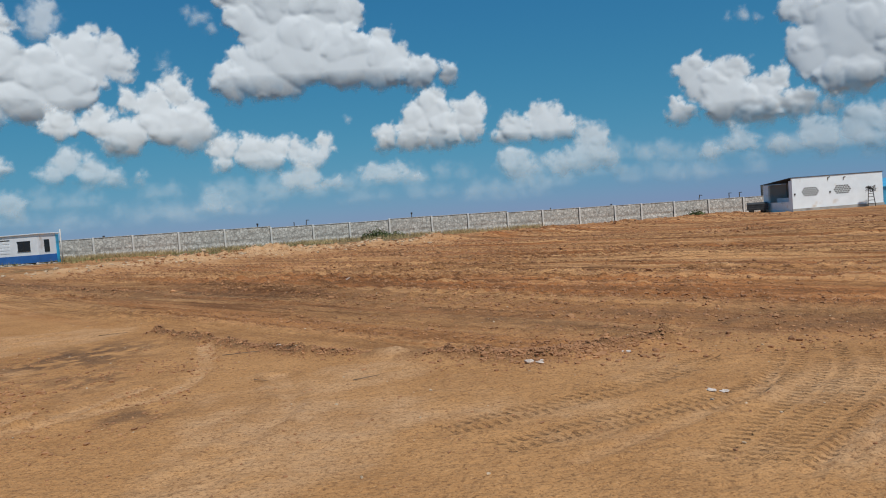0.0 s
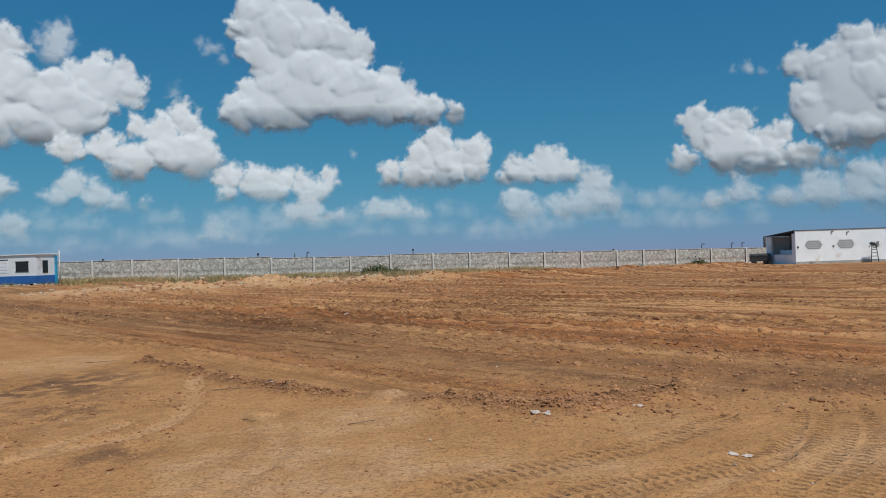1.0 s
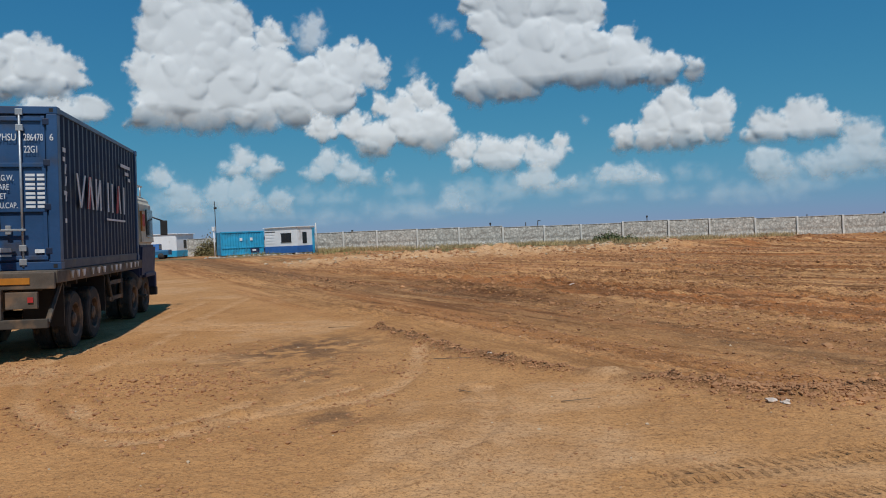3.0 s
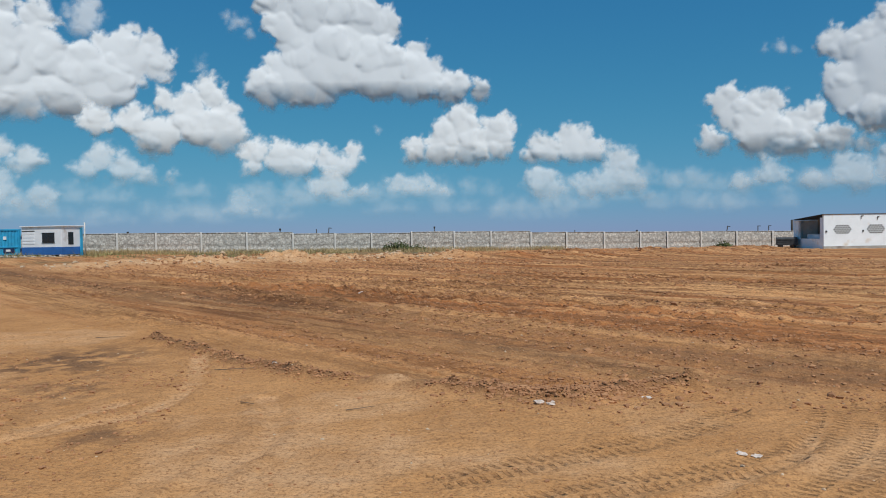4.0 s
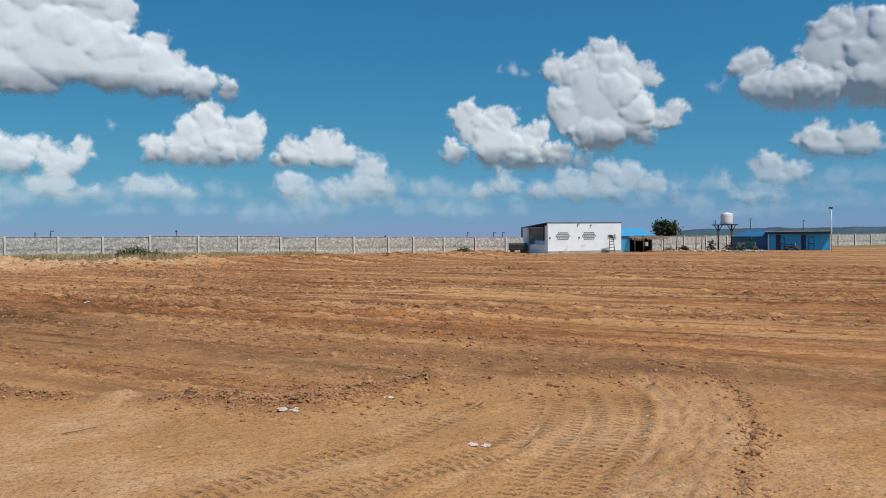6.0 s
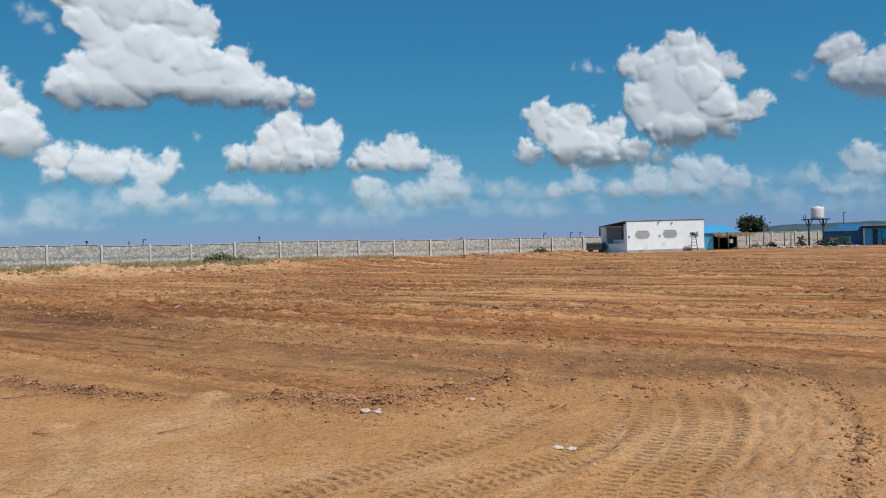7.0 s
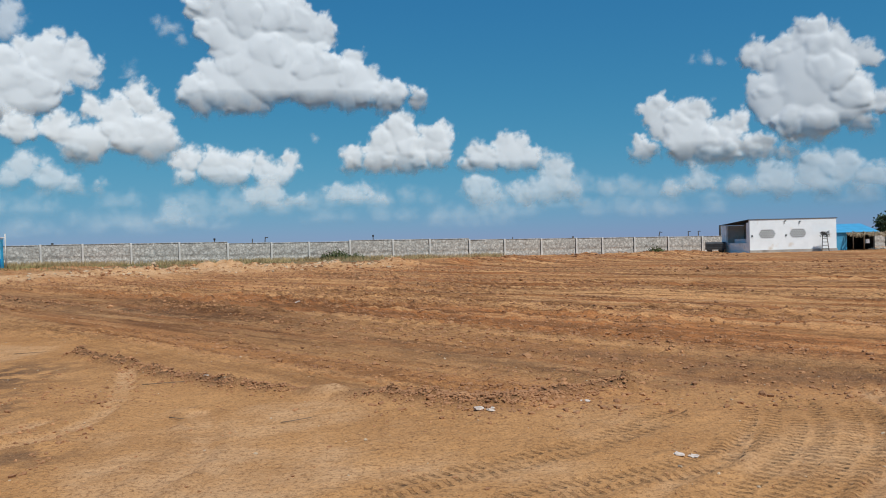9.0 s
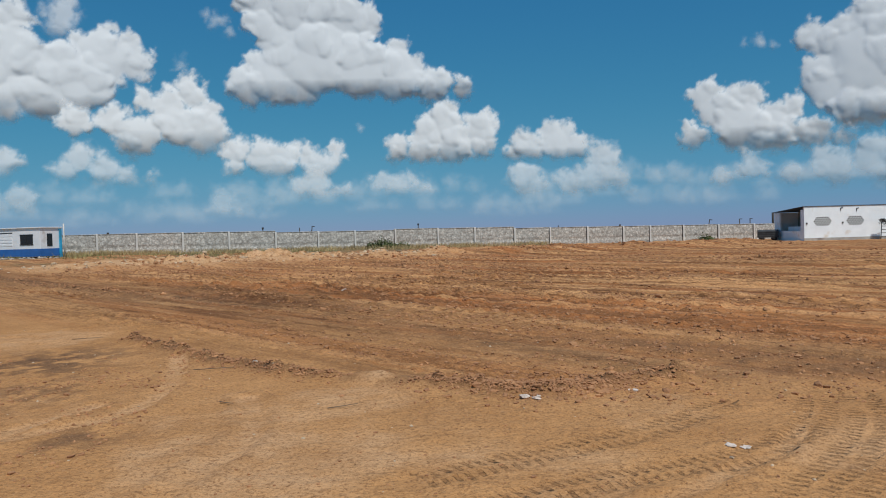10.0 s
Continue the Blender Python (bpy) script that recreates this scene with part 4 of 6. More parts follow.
# dark sheeted trailer beside the building
p = polar(21.75, 90)
tr = thing("sheeted_trailer", pose(p.x, p.y, ground_at(p), 0, 0, -18) @ Matrix.Scale(0.78, 4), "low dark trailer under a black ribbed sheet", "trailer")
bm = bmesh.new()
bm_prism(bm, [(-1.0, 0.45), (-0.95, 1.35), (-0.6, 1.55), (0.6, 1.55), (0.95, 1.35), (1.0, 0.45)], -1.35, 1.35)
part("sheet", bm, M_TARP, tr)
for z in (0.6, 0.9, 1.2):
    boxpart("strap", (-1.37, 1.37, -1.03, -0.99, z, z + 0.05), M_IRON, tr)
for x in (-0.8, 0.8):
    cylpart("wheel", (x, -0.95, 0.3), (x, -0.7, 0.3), 0.33, M_TYRE, tr, seg=16)
    cylpart("wheel", (x, 0.7, 0.3), (x, 0.95, 0.3), 0.33, M_TYRE, tr, seg=16)


def blue_shed():
    a = Vector((45.2, 80.2))
    zg = ground_at(a)
    t = thing("blue_shed", pose(a.x, a.y, zg, 0, 0, -8), "small blue sheet-roofed shed with a ragged thatched awning", "shed")
    W, D = 4.6, 4.5
    boxpart("side_wall", (0, 0.15, 0, D, -0.1, 2.1), M_ROOFBLUE, t)
    # back and end walls near-black: shade under the awning put into their colour
    boxpart("back_wall", (0.15, W, D - 0.15, D, -0.1, 2.6), M_DARK, t)
    boxpart("end_wall", (W - 0.15, W, 0.8, D - 0.15, -0.1, 2.2), M_DARK, t)
    boxpart("corner_wall", (0.15, 1.35, 0, 0.15, -0.1, 2.0), M_ROOFBLUE, t)
    bm = bmesh.new()
    bm_prism(bm, [(-0.2, 1.95), (-0.2, 2.0), (D, 2.95), (D, 2.9)], -0.25, W + 0.1)
    part("roof", bm, M_ROOFBLUE, t, "bright blue roof sheet")
    bm = bmesh.new()
    rnd = random.Random(9)
    for k in range(150):
        x, y = rnd.uniform(1.2, W + 0.7), rnd.uniform(-1.6, 0.0)
        z = 1.95 + 0.12 * y + rnd.uniform(-0.1, 0.1)
        bm_cyl(bm, (x, y, z), (x + rnd.uniform(-0.5, 0.5), y - 0.55, z - rnd.uniform(0.05, 0.4)), 0.05, 0.02, 4)
    part("thatch", bm, M_THATCH, t, "ragged straw awning")
    for x in (1.4, 2.5, W + 0.4):
        cylpart("pole", (x, -1.5, -0.05), (x, -1.5, 1.75), 0.05, M_WOOD, t, seg=6)
    boxpart("notice", (2.75, 3.15, -1.3, -1.27, 0.75, 1.2), M_CABIN, t)


blue_shed()


def water_tank():
    p = polar(36.9, 100)
    zg = ground_at(p)
    s = thing("tank_stand", pose(p.x, p.y, zg, 0, 0, -36.9), "dark iron water tank stand on four splayed legs", "stand")
    top = 2.85 - zg
    boxpart("platform", (-1.55, 1.55, -0.9, 0.9, top - 0.12, top), M_IRON, s, bevel=0.02)
    for x in (-0.78, 0.78):
        for y in (-0.6, 0.6):
            cylpart("leg", (x, y, -0.1), (x, y, top - 0.12), 0.1, M_IRON, s, seg=8)
        for dx in (-0.45, 0.45):
            cylpart("brace", (x, -0.6, top - 1.0), (x + dx, -0.6, top - 0.12), 0.05, M_IRON, s, seg=6)
    for x in (-1.3, -1.1):
        cylpart("upright_pipe", (x, 0.3, top), (x, 0.3, top + 0.55), 0.04, M_IRON, s, seg=6)
    t = thing("water_tank", pose(p.x + 0.25, p.y, zg + top, 0, 0, 0), "white plastic cylindrical water tank on an iron stand", "tank")
    bm = bmesh.new()
    prof = [(0.70, 0.0), (0.73, 0.05), (0.73, 0.45), (0.727, 0.47), (0.73, 0.49), (0.73, 0.93), (0.727, 0.95), (0.73, 0.97), (0.73, 1.34), (0.68, 1.42), (0.3, 1.46), (0.001, 1.47)]
    rings = [[bm.verts.new((r * math.cos(i * math.pi / 14), r * math.sin(i * math.pi / 14), z)) for i in range(28)] for r, z in prof]
    for a, b in zip(rings, rings[1:]):
        for i in range(28):
            bm.faces.new((a[i], a[(i + 1) % 28], b[(i + 1) % 28], b[i]))
    bm.faces.new(rings[0][::-1])
    part("body", bm, M_TANK, t, smooth=True)
    cylpart("lid", (0, 0, 1.43), (0, 0, 1.52), 0.22, M_TANK, t, seg=16)


water_tank()


def blue_house():
    a, b = polar(39.76, 108), polar(43.7, 108)
    zg = ground_at((a + b) / 2)
    ang = math.degrees(math.atan2(b.y - a.y, b.x - a.x))
    t = thing("blue_house", pose(a.x, a.y, zg, 0, 0, ang), "long light-blue building with dark blue doors and a flat pale roof", "building")
    W, D, H = (b - a).length, 5.0, 2.45
    boxpart("front_wall", (0, W, 0, 0.2, -0.2, H), M_SKYBLUE, t)
    boxpart("side_wall", (0, 0.2, 0.2, D, -0.2, H), M_SKYBLUE, t)
    boxpart("side_wall", (W - 0.2, W, 0.2, D, -0.2, H), M_SKYBLUE, t)
    boxpart("back_wall", (0.2, W - 0.2, D - 0.2, D, -0.2, H), M_SKYBLUE, t)
    boxpart("roof", (-0.4, W + 0.3, -0.7, D + 0.2, H, H + 0.12), M_CONC, t, "pale concrete roof slab")
    boxpart("eave_board", (-0.3, W + 0.2, -0.62, -0.55, H - 0.28, H), M_NAVYDOOR, t)
    for x in (0.98, 4.0):
        d = boxpart("door", (x, x + 0.55, -0.05, 0.0, -0.1, 2.05), M_NAVYDOOR, t, "dark blue open doorway leaf")
        boxpart("handle", (x + 0.42, x + 0.47, -0.09, -0.05, 0.95, 1.1), M_STEEL, d)
    for x in (1.35, 4.85):
        f = thing("door_frame", pose(0, 0, 0), "", "")
        f.parent = t
        for q in ((x, x + 0.06, -0.06, -0.01, 0.1, 1.75), (x + 0.62, x + 0.68, -0.06, -0.01, 0.1, 1.75), (x, x + 0.68, -0.06, -0.01, 1.7, 1.76), (x, x + 0.68, -0.06, -0.01, 0.85, 0.91)):
            boxpart("frame_bar", q, M_NAVYDOOR, f)
    boxpart("corner_trim", (-0.03, 0.1, -0.03, 0.0, -0.1, H - 0.3), M_CABIN, t)
    boxpart("corner_trim", (W - 0.1, W + 0.03, -0.03, 0.0, -0.1, H - 0.3), M_CABIN, t)
    # motorbike parked before the wall
    q = (t.matrix_basis @ Vector((2.85, -1.6, 0)))
    mb = thing("motorbike", pose(q.x, q.y, ground_at(q), 0, 0, ang), "dark parked motorbike in front of a blue wall", "motorbike")
    for x in (-0.6, 0.6):
        w = cylpart("wheel", (x, -0.05, 0.3), (x, 0.05, 0.3), 0.3, M_TYRE, mb, seg=18)
        cylpart("rim", (x, -0.06, 0.3), (x, 0.06, 0.3), 0.18, M_RIM, w, seg=14)
    bm = bmesh.new()
    bm_box(bm, -0.3, 0.25, -0.12, 0.12, 0.3, 0.62, 0.05)
    part("engine", bm, M_IRON, mb)
    boxpart("seat", (-0.75, 0.0, -0.13, 0.13, 0.7, 0.82), M_BLACK, mb, bevel=0.04)
    boxpart("fuel_tank", (0.0, 0.42, -0.15, 0.15, 0.66, 0.9), M_NAVY, mb, bevel=0.07)
    cylpart("fork", (0.6, 0, 0.3), (0.4, 0, 1.0), 0.035, M_STEEL, mb, seg=6)
    cylpart("handlebar", (0.38, -0.34, 1.05), (0.38, 0.34, 1.05), 0.02, M_IRON, mb, seg=6)
    # dark blue lean-to behind, and a lamp post
    a2, b2 = polar(37.3, 112), polar(39.75, 110)
    z2 = ground_at(a2)
    ang2 = math.degrees(math.atan2(b2.y - a2.y, b2.x - a2.x))
    s = thing("dark_blue_shed", pose(a2.x, a2.y, z2, 0, 0, ang2), "dark blue sheet-metal shed with a low hipped roof", "shed")
    W2 = (b2 - a2).length
    boxpart("wall", (0.2, W2, 0, 3.5, -0.2, 1.9), M_SHEDBLUE, s)
    bm = bmesh.new()
    v = [bm.verts.new(c) for c in ((0, -0.3, 1.85), (W2 + 0.1, -0.3, 1.85), (W2 + 0.1, 3.8, 1.85), (0, 3.8, 1.85), (1.6, 1.7, 2.75), (W2 + 0.1, 1.7, 2.75))]
    for f in ((0, 1, 5, 4), (1, 2, 5), (2, 3, 4, 5), (3, 0, 4), (3, 2, 1, 0)):
        bm.faces.new([v[i] for i in f])
    part("roof", bm, M_SHEDBLUE, s, "dark blue hipped roof sheet")
    q = polar(43.75, 99)
    z3 = ground_at(q)
    lp = thing("lamp_post", pose(q.x, q.y, z3, 0, 0, 0), "tall slim grey lamp post with a small dark head", "lamp post")
    cylpart("pole", (0, 0, -0.1), (0, 0, 5.2), 0.09, M_POSTC, lp, seg=8, rb=0.06)
    boxpart("head", (-0.3, 0.12, -0.12, 0.12, 5.1, 5.3), M_IRON, lp, bevel=0.03)


blue_house()


def tree(p, zg, h, spread, seed, label):
    t = thing("tree", pose(p[0], p[1], zg), label, "tree")
    rnd = random.Random(seed)
    bm = bmesh.new()
    bm_cyl(bm, (0, 0, -0.2), (0.1, 0, h * 0.5), 0.22, 0.12, 8)
    tips = []
    for k in range(16):
        a = k * 2.4 + rnd.uniform(-0.4, 0.4)
        tip = Vector((math.cos(a) * spread * rnd.uniform(0.15, 0.8), math.sin(a) * spread * rnd.uniform(0.15, 0.8), h * rnd.uniform(0.55, 0.92)))
        bm_cyl(bm, (0.05, 0, h * rnd.uniform(0.28, 0.48)), tip, 0.08, 0.02, 6)
        tips.append(tip)
    part("trunk", bm, M_BARK, t)
    verts, faces = [], []
    for _ in range(7000):
        c = rnd.choice(tips) + Vector((rnd.gauss(0, spread * 0.22), rnd.gauss(0, spread * 0.22), rnd.gauss(0, h * 0.11)))
        u = Vector((rnd.uniform(-1, 1), rnd.uniform(-1, 1), rnd.uniform(-1, 1))).normalized() * rnd.uniform(0.12, 0.26)
        w = u.cross(Vector((rnd.uniform(-1, 1), rnd.uniform(-1, 1), rnd.uniform(-1, 1)))).normalized() * u.length * 0.7
        i = len(verts)
        verts += [c - u, c + w, c + u, c - w]
        faces.append((i, i + 1, i + 2, i + 3))
    me = bpy.data.meshes.new("crown")
    me.from_pydata([tuple(v) for v in verts], [], faces)
    me.materials.append(M_LEAF)
    ob = new("crown", me)
    ob.parent = t


p = polar(32.85, 128)
tree(p, ground_at(p), 4.0, 1.9, 4, "dark green leafy tree rising behind the boundary wall")
# far wooded hill
bm = bmesh.new()
cols = 160
lo, hi = [], []
for i in range(cols + 1):
    az = 31.5 + 36 * i / cols
    env = float(sstep(0, 0.12, np.array(i / cols)) * sstep(1.0, 0.7, np.array(i / cols)))
    z = 4 + 7.5 * env * (0.8 + 0.35 * float(fbm(np.array([i * 0.13]), np.array([3.0]), 4, 3)[0])) + random.uniform(-0.4, 0.4)
    q = polar(az, 1500)
    lo.append((polar(az, 1350), polar(az, 1750)))
    hi.append((q.x, q.y, z))
fr = [bm.verts.new((a.x, a.y, -14)) for a, _ in lo]
tp = [bm.verts.new(c) for c in hi]
bk = [bm.verts.new((b.x, b.y, -16)) for _, b in lo]
for i in range(cols):
    bm.faces.new((fr[i], fr[i + 1], tp[i + 1], tp[i]))
    bm.faces.new((tp[i], tp[i + 1], bk[i + 1], bk[i]))
ob = part("hill", bm, M_HILL)
tagged(ob, "long low dark wooded hill on the horizon", "hill", kind="structure")


# ---- cabins and container by the wall ----
def cabin(a, b, depth, h, label, band, mat_body=None):
    zg = ground_at(a)
    ang = math.degrees(math.atan2(b.y - a.y, b.x - a.x))
    t = thing("site_cabin", pose(a.x, a.y, zg + 0.12, 0, 0, ang), label, "cabin")
    W = (b - a).length
    boxpart("body", (0, W, 0, depth, 0.0, h), mat_body or M_CABIN, t, bevel=0.03)
    boxpart("blue_band", (-0.012, W + 0.012, -0.012, depth + 0.012, 0.02, 0.72), band, t, "blue painted lower band")
    boxpart("roof", (-0.12, W + 0.12, -0.12, depth + 0.12, h, h + 0.09), M_CABIN, t, bevel=0.02)
    for x in (0.3, W - 0.5):
        for y in (0.2, depth - 0.4):
            boxpart("skid", (x, x + 0.25, y, y + 0.25, -0.25, 0.0), M_CONC, t)
    return t, W


a, b = polar(-33.0, 80), polar(-30.6, 76.5)
t, W = cabin(a, b, 2.5, 2.62, "white sheet-metal site cabin with a blue lower band", M_BLUEBAND)
w = boxpart("window", (2.5, 3.95, -0.03, 0.0, 1.15, 2.0), M_GLASSDARK, t, "dark shuttered window")
boxpart("window_frame", (2.44, 4.01, -0.05, -0.03, 1.09, 1.15), M_IRON, w)
boxpart("window_frame", (2.44, 4.01, -0.05, -0.03, 2.0, 2.06), M_IRON, w)
boxpart("window_bar", (3.2, 3.24, -0.05, -0.03, 1.15, 2.0), M_IRON, w)
for z in (1.0, 1.3, 1.6, 1.9):
    boxpart("shutter_slat", (0.1, 1.55, -0.02, 0.0, z, z + 0.2), M_CABIN, t, bevel=0.01)
boxpart("shutter_rail", (0.05, 1.6, -0.03, 0.0, 2.2, 2.27), M_IRON, t)
boxpart("end_window", (W, W + 0.03, 0.75, 1.35, 0.95, 2.1), M_GLASSDARK, t, "dark end window")
boxpart("corner_post", (W + 0.05, W + 0.2, 2.1, 2.3, -0.2, 2.5), M_BLUE, t)
cylpart("vent_pipe", (W + 0.35, 2.4, -0.2), (W + 0.35, 2.4, 3.0), 0.06, M_POSTC, t, seg=8)


def ribbed(bm, x0, x1, z0, z1, y, pitch, depth, axis="x", sign=-1):
    """A corrugated sheet wall between x0 and x1 at the plane y."""
    pts, x = [], x0
    while x < x1 - 1e-6:
        for f, d in ((0.0, 0), (0.3, 0), (0.5, 1), (0.8, 1)):
            if x + f * pitch <= x1:
                pts.append((x + f * pitch, y - sign * d * depth))
        x += pitch
    pts.append((x1, y))
    lo = [bm.verts.new((px, py, z0)) if axis == "x" else bm.verts.new((py, px, z0)) for px, py in pts]
    hi = [bm.verts.new((px, py, z1)) if axis == "x" else bm.verts.new((py, px, z1)) for px, py in pts]
    for i in range(len(pts) - 1):
        bm.faces.new((lo[i], lo[i + 1], hi[i + 1], hi[i]))


def blue_container():
    a, b = polar(-36.2, 81.0), polar(-33.05, 82.2)
    zg = ground_at(a)
    ang = math.degrees(math.atan2(b.y - a.y, b.x - a.x))
    t = thing("blue_container", pose(a.x, a.y, zg + 0.1, 0, 0, ang), "bright cyan-blue steel container with small openings", "container")
    W, D, H = (b - a).length, 2.4, 2.5
    bm = bmesh.new()
    bm_box(bm, 0.06, W - 0.06, 0.08, D, 0.05, H - 0.03)
    part("core", bm, M_BLUE, t)
    bm = bmesh.new()
    ribbed(bm, 0.08, W - 0.08, 0.1, H - 0.1, 0.02, 0.28, 0.036)
    bmesh.ops.recalc_face_normals(bm, faces=bm.faces[:])
    part("ribbed_side", bm, M_BLUE, t)
    for z0, z1 in ((0.0, 0.14), (0.72, 0.82), (H - 0.14, H)):
        boxpart("rail", (0, W, -0.03, 0.04, z0, z1), M_BLUE, t, bevel=0.015)
    for x in (0, 1.75, 2.6, 4.4, W - 0.1):
        boxpart("upright", (x, x + 0.1, -0.03, 0.04, 0.0, H), M_BLUE, t, bevel=0.015)
    for x in (2.0, 3.1, 4.6):
        boxpart("small_vent", (x, x + 0.28, -0.035, 0.0, 1.5, 1.8), M_CABIN if x < 4 else M_NAVYDOOR, t)
    for x in (3.1, 4.55):
        w = boxpart("hatch", (x, x + 0.95, -0.04, 0.0, 0.2, 0.65), M_NAVYDOOR, t, "dark low hatch")
        boxpart("hatch_panel", (x + 0.2, x + 0.6, -0.055, -0.04, 0.35, 0.55), M_CABIN, w)
    for x in (0.2, W - 0.5):
        boxpart("skid", (x, x + 0.3, 0.1, D - 0.1, -0.3, 0.05), M_CONC, t)
    q = polar(-36.5, 80)
    lp = thing("lamp_post", pose(q.x, q.y, ground_at(q)), "thin mast with a small lamp and a white box", "lamp post")
    cylpart("pole", (0, 0, -0.1), (0, 0, 5.8), 0.04, M_IRON, lp, seg=8)
    boxpart("head", (-0.08, 0.2, -0.07, 0.07, 5.0, 5.2), M_IRON, lp, bevel=0.03)
    q = polar(-36.65, 78.5)
    wp = thing("white_post", pose(q.x, q.y, ground_at(q)), "white painted post beside a blue container", "post")
    cylpart("pole", (0, 0, -0.1), (0, 0, 3.0), 0.06, M_CABIN, wp, seg=8)
    boxpart("box", (-0.14, 0.14, -0.14, 0.14, 2.7, 3.15), M_CABIN, wp, bevel=0.03)


blue_container()
a, b = polar(-41.6, 92), polar(-39.35, 90)
t, W = cabin(a, b, 2.6, 2.6, "small white site cabin with a cyan lower band", M_BLUE)
a2, b2 = polar(-39.3, 90), polar(-38.1, 93)
t2, W2 = cabin(a2, b2, 2.4, 2.55, "narrow white site cabin with a dark window and cyan band", M_BLUE)
w = boxpart("window", (W2 * 0.4, W2 * 0.4 + 0.55, -0.03, 0.0, 0.95, 1.9), M_GLASSDARK, t2, "dark window")


def pickup():
    p = polar(-41.2, 86)
    t = thing("blue_pickup", pose(p.x, p.y, ground_at(p), 0, 0, 28), "dusty blue pickup parked before white cabins", "pickup")
    bm = bmesh.new()
    bm_prism(bm, [(-0.8, 0.45), (-0.85, 0.85), (-0.8, 1.0), (0.8, 1.0), (0.85, 0.85), (0.8, 0.45)], -2.2, 2.2)
    part("body", bm, M_SHEDBLUE, t)
    bm = bmesh.new()
    bm_prism(bm, [(-0.75, 1.0), (-0.62, 1.65), (0.62, 1.65), (0.75, 1.0)], -0.3, 1.2)
    part("cab", bm, M_BLUEBAND, t)
    boxpart("windscreen", (1.2, 1.23, -0.6, 0.6, 1.1, 1.55), M_GLASSDARK, t)
    for x in (-1.4, 1.4):
        for y in (-0.85, 0.7):
            cylpart("wheel", (x, y, 0.33), (x, y + 0.18, 0.33), 0.34, M_TYRE, t, seg=16)


pickup()


# ---- lorries ----
def wheel_meshes(r, w):
    """Tyre with a grooved tread, rim with a dished face and hub."""
    seg = 40
    bm = bmesh.new()
    prof = [(r * 0.58, -w / 2), (r * 0.9, -w / 2), (r * 0.98, -w * 0.42), (r, -w * 0.30), (r * 0.975, -w * 0.27), (r, -w * 0.24), (r, -w * 0.03), (r * 0.975, 0.0), (r, w * 0.03), (r, w * 0.24), (r * 0.975, w * 0.27), (r, w * 0.30), (r * 0.98, w * 0.42), (r * 0.9, w / 2), (r * 0.58, w / 2)]
    rings = []
    for i in range(seg):
        a = 2 * math.pi * i / seg
        k = 1.0 if i % 2 else 0.985
        rings.append([bm.verts.new((q * (k if q > r * 0.95 else 1) * math.cos(a), y, q * (k if q > r * 0.95 else 1) * math.sin(a))) for q, y in prof])
    for i in range(seg):
        p, q = rings[i], rings[(i + 1) % seg]
        for j in range(len(prof) - 1):
            bm.faces.new((p[j], p[j + 1], q[j + 1], q[j]))
    bmesh.ops.recalc_face_normals(bm, faces=bm.faces[:])
    tyre = mesh_of(bm, "tyre", M_TYRE)
    bm = bmesh.new()
    prof = [(r * 0.6, -w / 2 - 0.005), (r * 0.54, -w / 2 + 0.01), (r * 0.5, -w * 0.2), (r * 0.28, -w * 0.12), (r * 0.24, -w * 0.42), (r * 0.12, -w * 0.5), (0.001, -w * 0.5)]
    rings = [[bm.verts.new((q * math.cos(2 * math.pi * i / 28), y, q * math.sin(2 * math.pi * i / 28))) for i in range(28)] for q, y in prof]
    for a, b in zip(rings, rings[1:]):
        for i in range(28):
            bm.faces.new((a[i], a[(i + 1) % 28], b[(i + 1) % 28], b[i]))
    for i in range(8):
        a = 2 * math.pi * i / 8
        bm_cyl(bm, (r * 0.38 * math.cos(a), -w * 0.14, r * 0.38 * math.sin(a)), (r * 0.38 * math.cos(a), -w * 0.24, r * 0.38 * math.sin(a)), 0.018, seg=6)
    bmesh.ops.recalc_face_normals(bm, faces=bm.faces[:])
    return tyre, mesh_of(bm, "rim", M_RIM)


TYRE_ME, RIM_ME = wheel_meshes(0.5, 0.27)


def wheel(parent, x, y, flip=False):
    w = shared("wheel", TYRE_ME, parent, pose(x, y, 0.49, 0, 0, 180 if flip else 0))
    shared("rim", RIM_ME, w, pose(0, 0, 0))
    return w


U_ANG = 120.9
LORRY = pose(-9.66, 9.06, 0.0, 1.4, 0, U_ANG)


